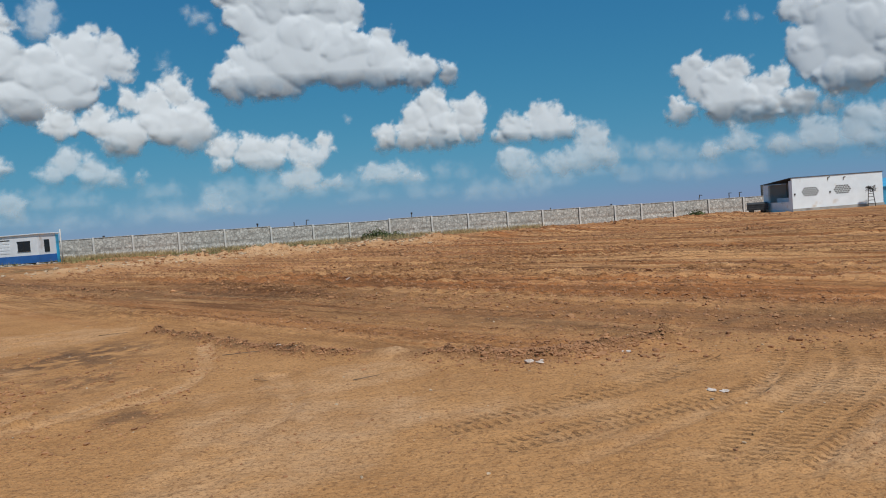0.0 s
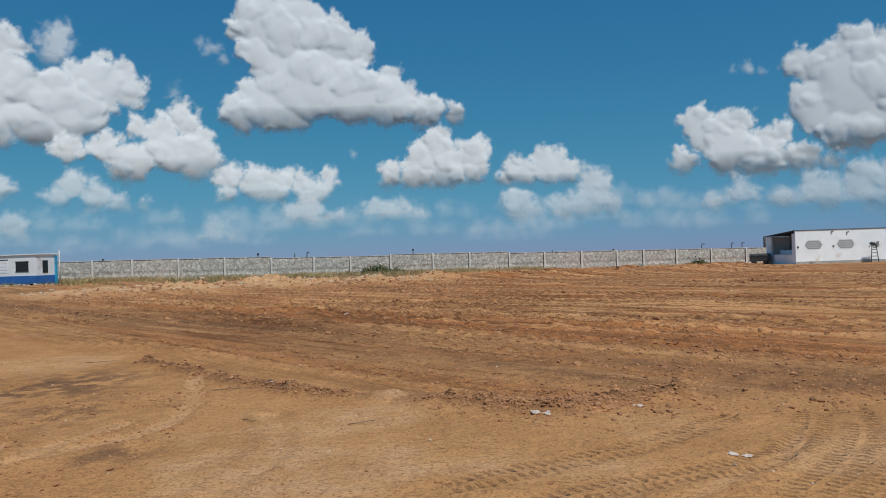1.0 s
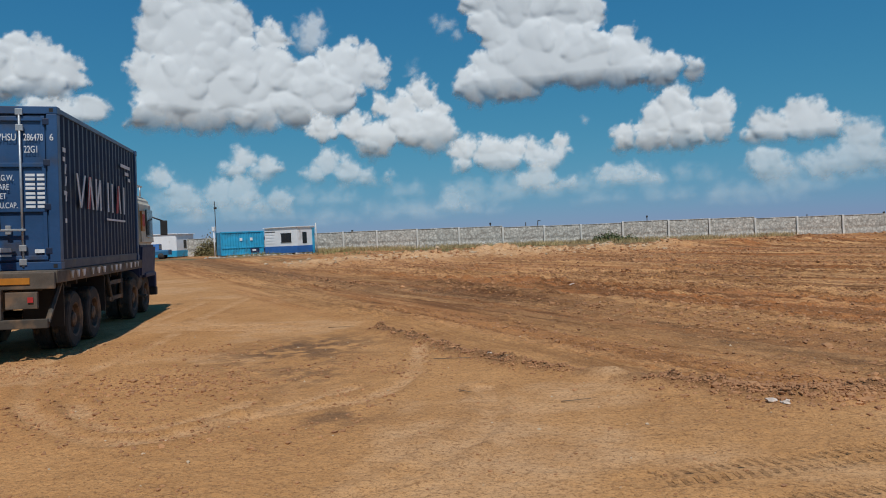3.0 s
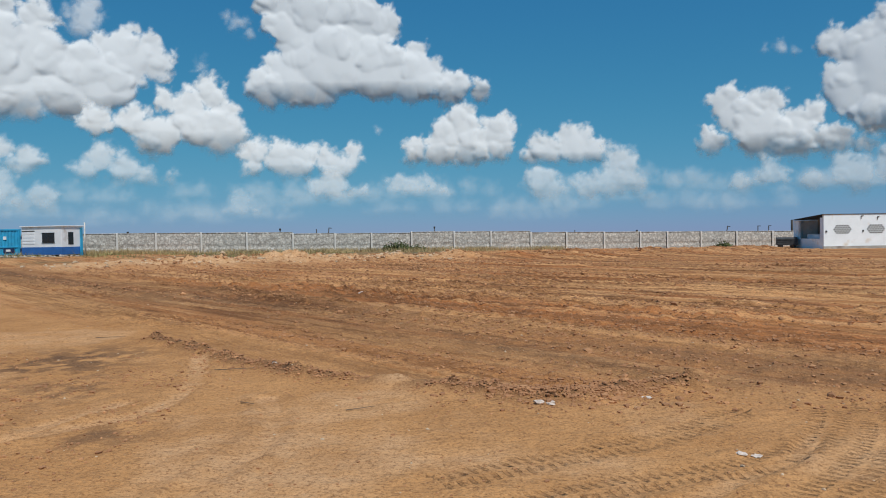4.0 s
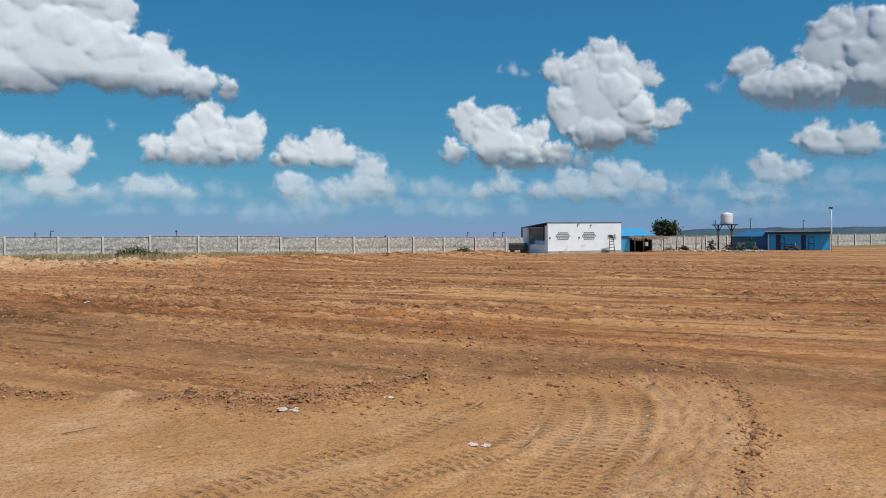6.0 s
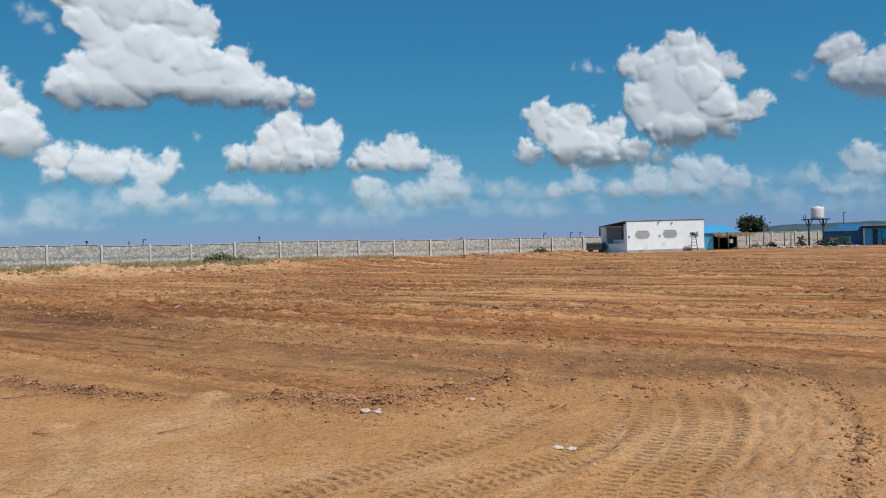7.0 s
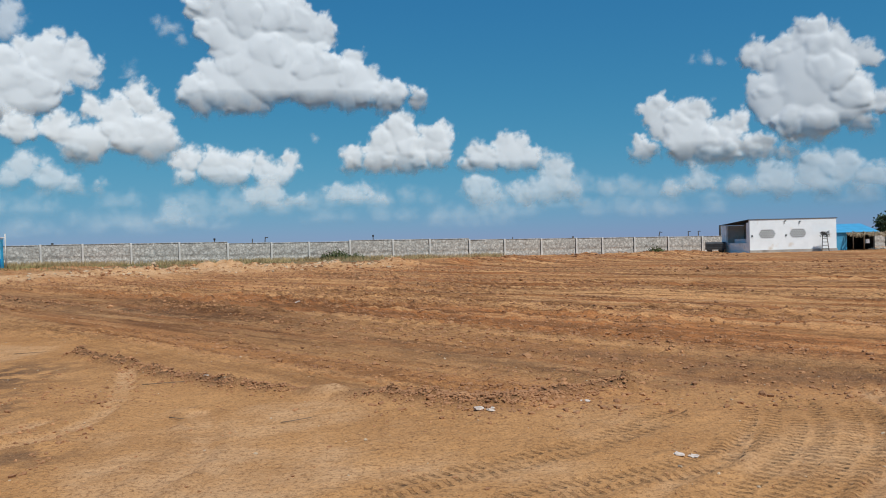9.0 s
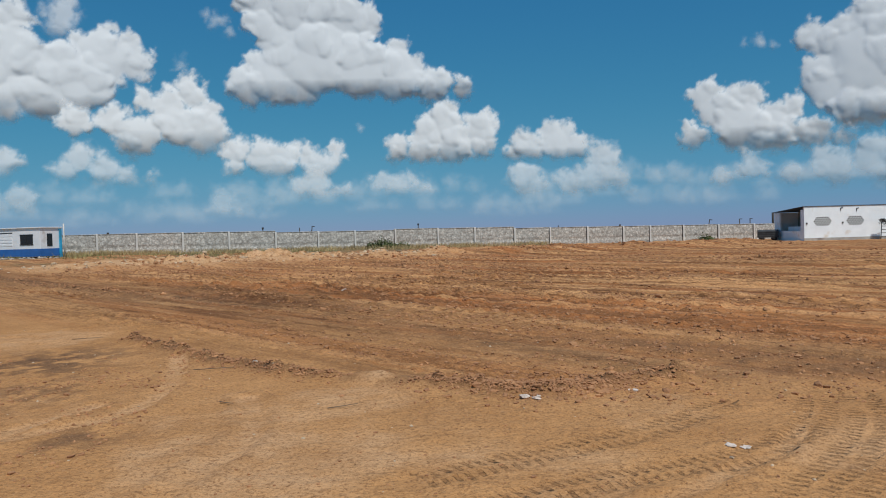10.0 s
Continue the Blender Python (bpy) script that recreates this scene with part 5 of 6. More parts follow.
def flatbed_lorry():
    t = thing("flatbed_lorry", LORRY, "dusty flatbed lorry with a cream and blue cab carrying a container", "lorry")
    for x in (1.25, 2.5, 6.1):
        for y, f in ((0.28, False), (0.58, False), (1.86, True), (2.16, True)):
            wheel(t, x, y, f)
    for y, f in ((0.32, False), (2.12, True)):
        wheel(t, 7.75, y, f)
    for x in (1.25, 2.5, 6.1, 7.75):
        cylpart("axle", (x, 0.5, 0.49), (x, 1.95, 0.49), 0.09, M_CHASSIS, t, seg=10)
        boxpart("spring", (x - 0.5, x + 0.5, 0.75, 0.85, 0.55, 0.68), M_CHASSIS, t, bevel=0.02)
    for y in (0.78, 1.58):
        boxpart("chassis_rail", (-0.25, 8.3, y, y + 0.09, 0.78, 1.08), M_CHASSIS, t, bevel=0.01)
    deck = boxpart("deck", (-0.28, 6.25, -0.02, 2.46, 1.2, 1.40), M_DECK, t, "dusty steel flatbed deck", bevel=0.015)
    hook = random.Random(6)
    for k in range(13):
        x, w = 0.3 + k * 0.45 + hook.uniform(-0.12, 0.12), hook.uniform(0.12, 0.2)
        bm = bmesh.new()
        vs = [bm.verts.new(c) for y in (-0.045, -0.022) for c in ((x, y, 1.37), (x + w, y, 1.37), (x + w * 0.62, y, 1.25), (x + w * 0.38, y, 1.25))]
        for f in ((0, 3, 2, 1), (4, 5, 6, 7), (0, 1, 5, 4), (1, 2, 6, 5), (2, 3, 7, 6), (3, 0, 4, 7)):
            bm.faces.new([vs[i] for i in f])
        part("lashing_hook", bm, M_WORD if k % 3 else M_STEEL, deck)
    for k in range(9):
        boxpart("cross_member", (0.3 + k * 0.66, 0.38 + k * 0.66, 0.4, 2.04, 1.06, 1.2), M_CHASSIS, t)
    # rear frame, bumper and lamps
    boxpart("rear_beam", (-0.36, -0.28, 0.0, 2.44, 1.12, 1.38), M_DECK, t, bevel=0.015)
    boxpart("amber_strip", (-0.375, -0.36, 0.35, 1.0, 1.2, 1.3), M_AMBER, t, "amber reflector strip")
    boxpart("amber_strip", (-0.375, -0.36, 1.45, 2.1, 1.2, 1.3), M_AMBER, t, "amber reflector strip")
    boxpart("bumper", (-0.42, -0.32, 0.1, 2.34, 0.52, 0.66), M_CHASSIS, t, "dusty steel underrun bumper", bevel=0.01)
    for y in (0.75, 1.6):
        boxpart("bumper_bracket", (-0.4, -0.3, y, y + 0.1, 0.66, 1.12), M_CHASSIS, t, bevel=0.01)
    for y in (0.25, 1.75):
        b = boxpart("lamp_board", (-0.38, -0.3, y, y + 0.45, 0.82, 1.08), M_DECK, t, bevel=0.01)
        boxpart("tail_lamp", (-0.4, -0.38, y + 0.05, y + 0.13, 0.92, 1.0), M_RED, b, "dull red tail lamp")
    bm = bmesh.new()
    bm_cyl(bm, (-0.35, 0.12, 0.6), (0.35, 0.12, 1.2), 0.04, seg=6)
    part("stay_bar", bm, M_CHASSIS, t)
    for x in (0.5, 3.2):
        boxpart("mudguard", (x, x + 0.03, 0.12, 0.75, 0.45, 1.15), M_BLACK, t)
    # side guard and ladder between the axles
    for z in (0.62, 0.95):
        boxpart("side_guard", (3.5, 4.7, 0.1, 0.16, z, z + 0.08), M_CHASSIS, t)
    cylpart("guard_stay", (3.4, 0.12, 1.2), (3.75, 0.12, 0.6), 0.035, M_CHASSIS, t, seg=6)
    cylpart("guard_stay", (4.6, 0.12, 1.2), (4.6, 0.12, 0.6), 0.035, M_CHASSIS, t, seg=6)
    bm = bmesh.new()
    bm_cyl(bm, (6.35, 0.42, 0.85), (7.0, 0.42, 0.85), 0.3, seg=20)
    part("fuel_tank", bm, M_CHASSIS, t, smooth=True)
    # cab
    bm = bmesh.new()
    bm_prism(bm, [(0.06, 0.95), (0.02, 1.75), (2.42, 1.75), (2.38, 0.95)], 6.55, 8.35)
    bmesh.ops.bevel(bm, geom=bm.edges[:], offset=0.05, segments=2, affect="EDGES")
    part("lower_cab", bm, M_NAVYDOOR, t, "dark blue lower cab")
    bm = bmesh.new()
    bm_prism(bm, [(0.02, 1.75), (0.1, 2.85), (0.3, 3.05), (2.14, 3.05), (2.34, 2.85), (2.42, 1.75)], 6.55, 8.2)
    bmesh.ops.bevel(bm, geom=bm.edges[:], offset=0.07, segments=3, affect="EDGES")
    cab = part("upper_cab", bm, M_CREAM, t, "cream painted upper cab")
    boxpart("side_window", (7.2, 7.95, 0.015, 0.05, 1.95, 2.65), M_GLASSDARK, cab, "dark side window")
    boxpart("rear_quarter_panel", (6.62, 7.0, 0.02, 0.06, 2.1, 2.6), M_AMBER, cab, "orange painted panel")
    boxpart("panel_inset", (6.68, 6.94, 0.012, 0.02, 2.22, 2.52), M_RED, cab, "dull red inset")
    boxpart("rear_window", (6.53, 6.56, 0.6, 1.8, 2.1, 2.6), M_GLASSDARK, cab)
    boxpart("windscreen", (8.19, 8.22, 0.3, 2.1, 1.95, 2.75), M_GLASSDARK, cab)
    for y in (0.25, 0.65, 1.05, 1.45, 1.85, 2.2):
        cylpart("rack_bar", (6.7, y, 3.28), (7.9, y, 3.28), 0.02, M_STEEL, cab, seg=6)
    for x in (6.7, 7.3, 7.9):
        cylpart("rack_rail", (x, 0.25, 3.28), (x, 2.2, 3.28), 0.02, M_STEEL, cab, seg=6)
        cylpart("rack_leg", (x, 0.3, 3.0), (x, 0.3, 3.28), 0.02, M_STEEL, cab, seg=6)
    m = boxpart("mirror", (8.28, 8.34, -0.3, -0.12, 2.0, 2.4), M_BLACK, cab, "black wing mirror", bevel=0.02)
    cylpart("mirror_arm", (8.2, 0.1, 2.5), (8.31, -0.2, 2.38), 0.02, M_IRON, m, seg=6)
    boxpart("front_panel", (8.24, 8.42, 0.03, 2.41, 0.62, 1.02), M_NAVYDOOR, t, "dark blue panel under the cab front", bevel=0.03)
    boxpart("bumper_front", (8.3, 8.48, 0.02, 2.42, 0.4, 0.62), M_BLACK, t, bevel=0.03)
    boxpart("step", (7.0, 7.25, 0.05, 0.3, 0.45, 0.5), M_CHASSIS, t)
    boxpart("wheel_arch", (6.95, 8.2, 0.02, 0.5, 0.93, 1.05), M_NAVYDOOR, t, bevel=0.03)


flatbed_lorry()


def shipping_container():
    t = thing("shipping_container", LORRY @ pose(0, 0, 1.405), "dark blue corrugated steel shipping container on a flatbed lorry", "container")
    L, W, H = 6.06, 2.44, 2.59
    for x0 in (0.0, L - 0.16):
        for y0 in (0.0, W - 0.16):
            boxpart("corner_post", (x0, x0 + 0.16, y0, y0 + 0.16, 0.12, H - 0.12), M_NAVY, t, bevel=0.012)
            for z0 in (0.0, H - 0.12):
                c = boxpart("corner_casting", (x0 - 0.006, x0 + 0.17, y0 - 0.006, y0 + 0.17, z0, z0 + 0.12), M_NAVY, t, bevel=0.012)
                boxpart("socket", (x0 - 0.01, x0 - 0.005, y0 + 0.05, y0 + 0.11, z0 + 0.03, z0 + 0.09), M_BLACK, c)
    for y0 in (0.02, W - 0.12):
        boxpart("bottom_rail", (0.17, L - 0.17, y0, y0 + 0.1, 0.0, 0.16), M_NAVY_SHADED, t, bevel=0.01)
        boxpart("top_rail", (0.17, L - 0.17, y0, y0 + 0.1, H - 0.08, H), M_NAVY, t, bevel=0.01)
    boxpart("floor", (0.1, L - 0.1, 0.12, W - 0.12, 0.06, 0.14), M_WOOD, t)
    boxpart("roof", (0.1, L - 0.1, 0.06, W - 0.06, H - 0.05, H - 0.02), M_NAVY, t)
    # side sheets take the darkened navy, which holds their shade
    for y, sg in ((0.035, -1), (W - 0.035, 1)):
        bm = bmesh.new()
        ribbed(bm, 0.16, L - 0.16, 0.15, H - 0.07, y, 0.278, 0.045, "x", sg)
        part("corrugated_side", bm, M_NAVY_SHADED, t, "corrugated navy side sheet, its shade put into the colour")
    boxpart("front_wall", (L - 0.1, L - 0.06, 0.15, W - 0.15, 0.1, H - 0.08), M_NAVY, t)
    boxpart("door_sill", (0.0, 0.14, 0.16, W - 0.16, 0.0, 0.13), M_NAVY, t, bevel=0.01)
    boxpart("door_header", (0.0, 0.14, 0.16, W - 0.16, H - 0.12, H), M_NAVY, t, bevel=0.01)
    for d, (y0, y1) in enumerate(((0.17, 1.21), (1.23, 2.27))):
        leaf = boxpart("door", (0.05, 0.09, y0, y1, 0.14, H - 0.13), M_NAVY, t, "dark blue ribbed container door")
        for z in (0.16, 0.92, 1.63, 2.36):
            boxpart("door_rib", (0.015, 0.05, y0 + 0.02, y1 - 0.02, z, z + 0.07), M_NAVY, leaf, bevel=0.01)
        for y in (y0 + 0.02, y1 - 0.08):
            boxpart("door_stile", (0.02, 0.05, y, y + 0.06, 0.15, H - 0.14), M_NAVY, leaf, bevel=0.01)
        inner, outer = (y0 + 0.38, y0 + 0.87) if d == 0 else (y0 + 0.17, y0 + 0.66)
        for y in (inner, outer):
            b = cylpart("locking_bar", (0.0, y, 0.05), (0.0, y, H - 0.05), 0.019, M_STEEL, leaf, "galvanised locking bar", 8)
            for z in (0.08, 0.3, 2.2, 2.45):
                boxpart("bar_bracket", (-0.02, 0.03, y - 0.055, y + 0.055, z, z + 0.1), M_STEEL, b, bevel=0.008)
            zz = 0.62 if y == inner else 0.92
            boxpart("bar_handle", (-0.035, -0.01, y - 0.06, y + 0.38 if y == inner else y + 0.08, zz, zz + 0.035), M_STEEL, b, bevel=0.006)
            boxpart("handle_catch", (-0.03, 0.02, y + 0.16, y + 0.24, zz - 0.05, zz + 0.09), M_STEEL, b, bevel=0.006)
        ye = y0 if d == 0 else y1
        for z in (0.25, 0.95, 1.65, 2.3):
            boxpart("hinge", (-0.005, 0.05, ye - 0.05, ye + 0.05, z, z + 0.1), M_NAVY_SHADED, leaf, bevel=0.01)
    # lettering on the right-hand door, read from behind
    face = lambda y, z: Matrix.Translation((0.012, y, z)) @ pose(0, 0, 0, 90, 0, -90)
    wordpart("lettering", "WHSU", 0.155, face(0.93, 2.05), M_WORD, t, "white stencilled code", 0.72)
    wordpart("lettering", "286478", 0.155, face(0.50, 2.05), M_WORD, t, "white stencilled number", 0.62)
    wordpart("lettering", "6", 0.155, Matrix.Translation((-0.016, 0, 0)) @ face(0.12, 2.05), M_WORD, t, "", 0.85)
    wordpart("lettering", "22G1", 0.155, face(0.50, 1.86), M_WORD, t, "white stencilled code", 0.62)
    for k, word in enumerate(("M.G.W.", "TARE", "NET", "CU.CAP.")):
        z = 1.42 - 0.145 * k
        wordpart("lettering", word, 0.13, face(0.93, z), M_WORD, t, "", 0.66)
        for q in (0, 1):
            y1 = 0.49 - 0.17 * q
            for r in (0.0, 0.065):
                boxpart("figure_bar", (0.008, 0.014, y1 - 0.14 + 0.03 * q, y1, z + r, z + r + 0.04), M_WORD, t)
    boxpart("small_plate", (0.006, 0.014, 0.72, 0.92, 0.29, 0.36), M_WORD, t)
    boxpart("small_plate", (0.006, 0.014, 0.72, 0.96, 0.22, 0.255), M_WORD, t)
    boxpart("small_plate", (0.006, 0.014, 0.24, 0.38, 0.27, 0.33), M_WORD, t)
    cylpart("round_plate", (0.03, 1.75, 2.1), (0.012, 1.75, 2.1), 0.085, M_WORD, t, "pale round sticker", 20)
    # big slanted emblem strokes and small bars on the side
    def stroke(x0, x1, z0, z1, w, material, label=""):
        bm = bmesh.new()
        vs = [bm.verts.new(c) for c in ((x0, -0.014, z0), (x0 + w, -0.014, z0), (x1 + w, -0.014, z1), (x1, -0.014, z1), (x0, -0.006, z0), (x0 + w, -0.006, z0), (x1 + w, -0.006, z1), (x1, -0.006, z1))]
        for f in ((0, 1, 2, 3), (7, 6, 5, 4), (0, 4, 5, 1), (1, 5, 6, 2), (2, 6, 7, 3), (3, 7, 4, 0)):
            bm.faces.new([vs[i] for i in f])
        part("emblem_stroke", bm, material, t, label)
    lo, hi = 1.03, 1.62
    for x0, x1, m in ((1.15, 0.95, M_WORD), (1.15, 1.45, M_WORD), (1.6, 1.75, M_RED), (1.95, 1.78, M_WORD), (1.6, 1.78, M_WORD), (2.2, 2.2, M_WORD), (2.5, 2.5, M_WORD), (2.22, 2.48, M_WORD),
                      (3.1, 3.1, M_WORD), (3.45, 3.45, M_WORD), (3.8, 4.0, M_RED), (4.15, 4.02, M_WORD), (4.5, 4.5, M_WORD)):
        stroke(x0, x1, lo, hi, 0.09 if m is M_WORD else 0.16, m)
    stroke(3.0, 3.0, 0.86, 0.90, 1.6, M_WORD)
    for x, z, w in ((4.3, 2.05, 0.9), (4.7, 1.9, 0.35), (5.0, 1.78, 0.2), (0.22, 1.9, 0.14), (0.22, 1.75, 0.1), (0.24, 1.2, 0.12), (0.26, 0.75, 0.08)):
        stroke(x, x, z, z + 0.07, w, M_WORD)
    for z in (1.1, 1.35, 1.55):
        stroke(0.3, 0.34, z, z + 0.16, 0.05, M_WORD)


shipping_container()


def red_lorry():
    t = thing("red_lorry", pose(-10.25, 8.15, 0.0, 0, 0, 124.0) @ pose(0, 0, 0), "orange-red lorry with a painted roof board and open cab window", "lorry")
    # x forward with the nose at 0, y to the left
    for x in (-1.45, -5.6, -6.9):
        for y, f in ((0.16, False), (2.24, True)):
            wheel(t, x, y, f)
    for y in (0.7, 1.55):
        boxpart("chassis_rail", (-8.0, -0.1, y, y + 0.1, 0.7, 0.98), M_CHASSIS, t)
    for x in (-1.45, -5.6, -6.9):
        cylpart("axle", (x, 0.3, 0.49), (x, 2.1, 0.49), 0.09, M_CHASSIS, t, seg=10)
    # cab side as a frame round the open window
    bm = bmesh.new()
    bm_box(bm, -2.1, -0.08, 0.02, 0.12, 1.05, 1.75, 0.02)
    door = part("door", bm, M_ORANGE, t, "orange-red cab door with an open window")
    boxpart("handle", (-1.9, -1.7, -0.02, 0.02, 1.5, 1.56), M_BLACK, door)
    for x0, x1 in ((-2.1, -1.9), (-0.72, -0.56)):
        boxpart("pillar", (x0, x1, 0.04, 0.14, 1.75, 2.6), M_ORANGE, t, bevel=0.02)
    bm = bmesh.new()
    bm_prism(bm, [(0.04, 1.75), (0.04, 1.8), (0.14, 1.8), (0.14, 1.75)], -0.72, -0.08)
    part("window_sill", bm, M_ORANGE, t)
    cylpart("front_pillar", (-0.12, 0.1, 1.72), (-0.4, 0.14, 2.62), 0.06, M_ORANGE, t, seg=10)
    bm = bmesh.new()
    vs = [bm.verts.new(c) for c in ((-0.56, 0.09, 1.8), (-0.15, 0.09, 1.8), (-0.4, 0.09, 2.55), (-0.56, 0.09, 2.55), (-0.56, 0.1, 1.8), (-0.15, 0.1, 1.8), (-0.4, 0.1, 2.55), (-0.56, 0.1, 2.55))]
    for f in ((0, 1, 2, 3), (7, 6, 5, 4), (0, 4, 5, 1), (1, 5, 6, 2), (2, 6, 7, 3), (3, 7, 4, 0)):
        bm.faces.new([vs[i] for i in f])
    part("quarter_light", bm, M_GLASSDARK, t, "dark quarter light")
    boxpart("roof", (-2.15, -0.35, 0.05, 2.35, 2.6, 2.7), M_ORANGE, t, bevel=0.04)
    boxpart("far_side", (-2.1, -0.08, 2.28, 2.38, 1.05, 2.6), M_ORANGE, t, bevel=0.02)
    boxpart("back_panel", (-2.2, -2.1, 0.05, 2.35, 1.05, 2.6), M_ORANGE, t, bevel=0.02)
    boxpart("nose", (-0.08, 0.02, 0.05, 2.35, 0.75, 1.75), M_ORANGE, t, bevel=0.03)
    boxpart("windscreen", (-0.3, -0.27, 0.2, 2.2, 1.8, 2.6), M_GLASSDARK, t)
    boxpart("cab_floor", (-2.1, -0.08, 0.14, 2.28, 1.0, 1.1), M_DARK, t)
    boxpart("cab_seat", (-1.9, -1.3, 0.3, 2.1, 1.1, 1.45), M_BLACK, t, bevel=0.05)
    boxpart("seat_back", (-2.05, -1.9, 0.3, 2.1, 1.4, 2.1), M_BLACK, t, bevel=0.05)
    boxpart("lower_panel", (-0.95, -0.02, 0.0, 0.14, 0.62, 1.05), M_ORANGE, t, bevel=0.02)
    bm = bmesh.new()
    for k in range(9):
        a0, a1 = math.pi * k / 9, math.pi * (k + 1) / 9
        q = [bm.verts.new((-1.45 + 0.62 * math.cos(a), y, 0.52 + 0.6 * math.sin(a))) for a in (a0, a1) for y in (0.0, 0.35)]
        bm.faces.new((q[0], q[1], q[3], q[2]))
    part("wheel_arch", bm, M_CHASSIS, t)
    boxpart("mud_flap", (-0.12, -0.08, 0.0, 0.25, 0.35, 0.9), M_BLACK, t)
    boxpart("bumper", (-0.05, 0.16, 0.0, 2.4, 0.45, 0.75), M_CHASSIS, t, bevel=0.03)
    boxpart("plate", (0.0, 0.02, -0.03, -0.0, 0.5, 0.85), M_WORD, t, "blank white plate")
    board = boxpart("roof_board", (-1.1, -0.25, 0.0, 2.4, 2.72, 3.0), M_CREAM, t, "painted white and teal roof board", bevel=0.05)
    for k in range(7):
        boxpart("teal_motif", (-1.02 + 0.11 * k, -0.95 + 0.11 * k, -0.012, 0.0, 2.77 + 0.05 * (k % 2), 2.9 + 0.04 * (k % 3)), M_GREEN, board)
    cylpart("roof_lamp", (-0.45, 0.2, 3.0), (-0.45, 0.2, 3.12), 0.05, M_AMBER, t, "small orange roof lamp", 10)
    m = boxpart("mirror", (-0.02, 0.06, -0.32, -0.1, 2.05, 2.5), M_BLACK, t, "black wing mirror", bevel=0.03)
    cylpart("mirror_arm", (-0.25, 0.1, 2.6), (0.02, -0.2, 2.45), 0.018, M_IRON, m, seg=6)
    # load body
    for z in (1.15, 1.55, 1.95, 2.35):
        boxpart("side_plank", (-8.2, -2.35, 0.0, 0.06, z, z + 0.34), M_ORANGE, t, bevel=0.015)
        boxpart("side_plank", (-8.2, -2.35, 2.34, 2.4, z, z + 0.34), M_ORANGE, t, bevel=0.015)
    for k in range(6):
        boxpart("side_post", (-8.15 + k * 1.13, -8.03 + k * 1.13, -0.05, 0.0, 1.1, 2.72), M_CHASSIS, t, bevel=0.01)
    boxpart("load_floor", (-8.2, -2.35, 0.06, 2.34, 1.0, 1.12), M_DECK, t)
    boxpart("headboard", (-2.42, -2.35, 0.06, 2.34, 1.12, 2.75), M_ORANGE, t)
    boxpart("tailboard", (-8.26, -8.2, 0.0, 2.4, 1.1, 2.72), M_ORANGE, t)


red_lorry()

# ---- yard clutter by the buildings ----
rnd = random.Random(21)


def lump(bm, c, r, rn, sub=1, flat=0.7):
    q = bmesh.ops.create_icosphere(bm, subdivisions=sub, radius=r, matrix=Matrix.Translation(c))
    for v in q["verts"]:
        d = v.co - Vector(c)
        v.co = Vector(c) + Vector((d.x * rn.uniform(0.7, 1.35), d.y * rn.uniform(0.7, 1.35), d.z * flat * rn.uniform(0.7, 1.3)))


bm = bmesh.new()
for _ in range(330):
    p = polar(rnd.uniform(31.5, 39.5), rnd.uniform(93, 100))
    lump(bm, (p.x, p.y, ground_at(p) + rnd.uniform(0.0, 0.12)), rnd.uniform(0.08, 0.26), rnd)
for _ in range(90):
    p = polar(rnd.uniform(-37.5, -29.5), rnd.uniform(73, 76))
    lump(bm, (p.x, p.y, height(p.x, p.y) + 0.03), rnd.uniform(0.06, 0.2), rnd)
tagged(part("rubble", bm, M_RUBBLEST), "heaps of grey broken stone and rubble", "rubble", kind="stuff")

for az, far, w, h, m, name, lab in ((34.05, 95, 0.9, 0.7, M_IRON, "tarp_heap", "dark sheeted heap among rubble"), (36.0, 96, 1.0, 1.5, M_IRON, "tarp_heap", "dark upright heap of scrap by the tank stand"),
                                    (33.0, 95, 0.6, 0.5, M_WOOD, "scrap_heap", "small dark heap of scrap among rubble"), (37.9, 96, 1.0, 1.0, M_GREEN, "scrap_heap", "green machinery scrap by the tank stand"), (37.2, 97, 1.6, 0.9, M_IRON, "scrap_heap", "dark iron scrap under the tank")):
    p = polar(az, far)
    bm = bmesh.new()
    for _ in range(46):  # bent sheets, bars and broken pieces
        up = rnd.random()
        c = Vector((rnd.gauss(0, w * 0.3) * (1.2 - 0.7 * up), rnd.uniform(-0.4, 0.4), 0.06 + up * h * 0.8))
        d = Vector((rnd.gauss(0, 0.3), rnd.gauss(0, 0.2), rnd.gauss(0, 0.22)))
        if rnd.random() < 0.5:
            bm_cyl(bm, c - d, c + d, rnd.uniform(0.02, 0.05), seg=5)
        else:
            lump(bm, c, rnd.uniform(0.07, 0.2), rnd, 1, rnd.uniform(0.3, 0.9))
    ob = part(name, bm, m)
    ob.matrix_basis = pose(p.x, p.y, ground_at(p))
    tagged(ob, lab, "scrap")
# small green and red tractor
p = polar(38.2, 97)
tc = thing("small_tractor", pose(p.x, p.y, ground_at(p), 0, 0, -50), "small green and red farm tractor by the tank stand", "tractor")
boxpart("bonnet", (0.1, 1.3, -0.3, 0.3, 0.6, 1.15), M_GREEN, tc, bevel=0.06)
boxpart("seat", (-0.7, -0.3, -0.25, 0.25, 0.85, 1.2), M_BLACK, tc, bevel=0.04)
boxpart("mudguard", (-0.95, -0.1, -0.65, 0.65, 0.85, 1.05), M_RED, tc, bevel=0.05)
cylpart("exhaust", (0.8, 0.1, 1.1), (0.8, 0.1, 1.8), 0.04, M_IRON, tc, seg=8)
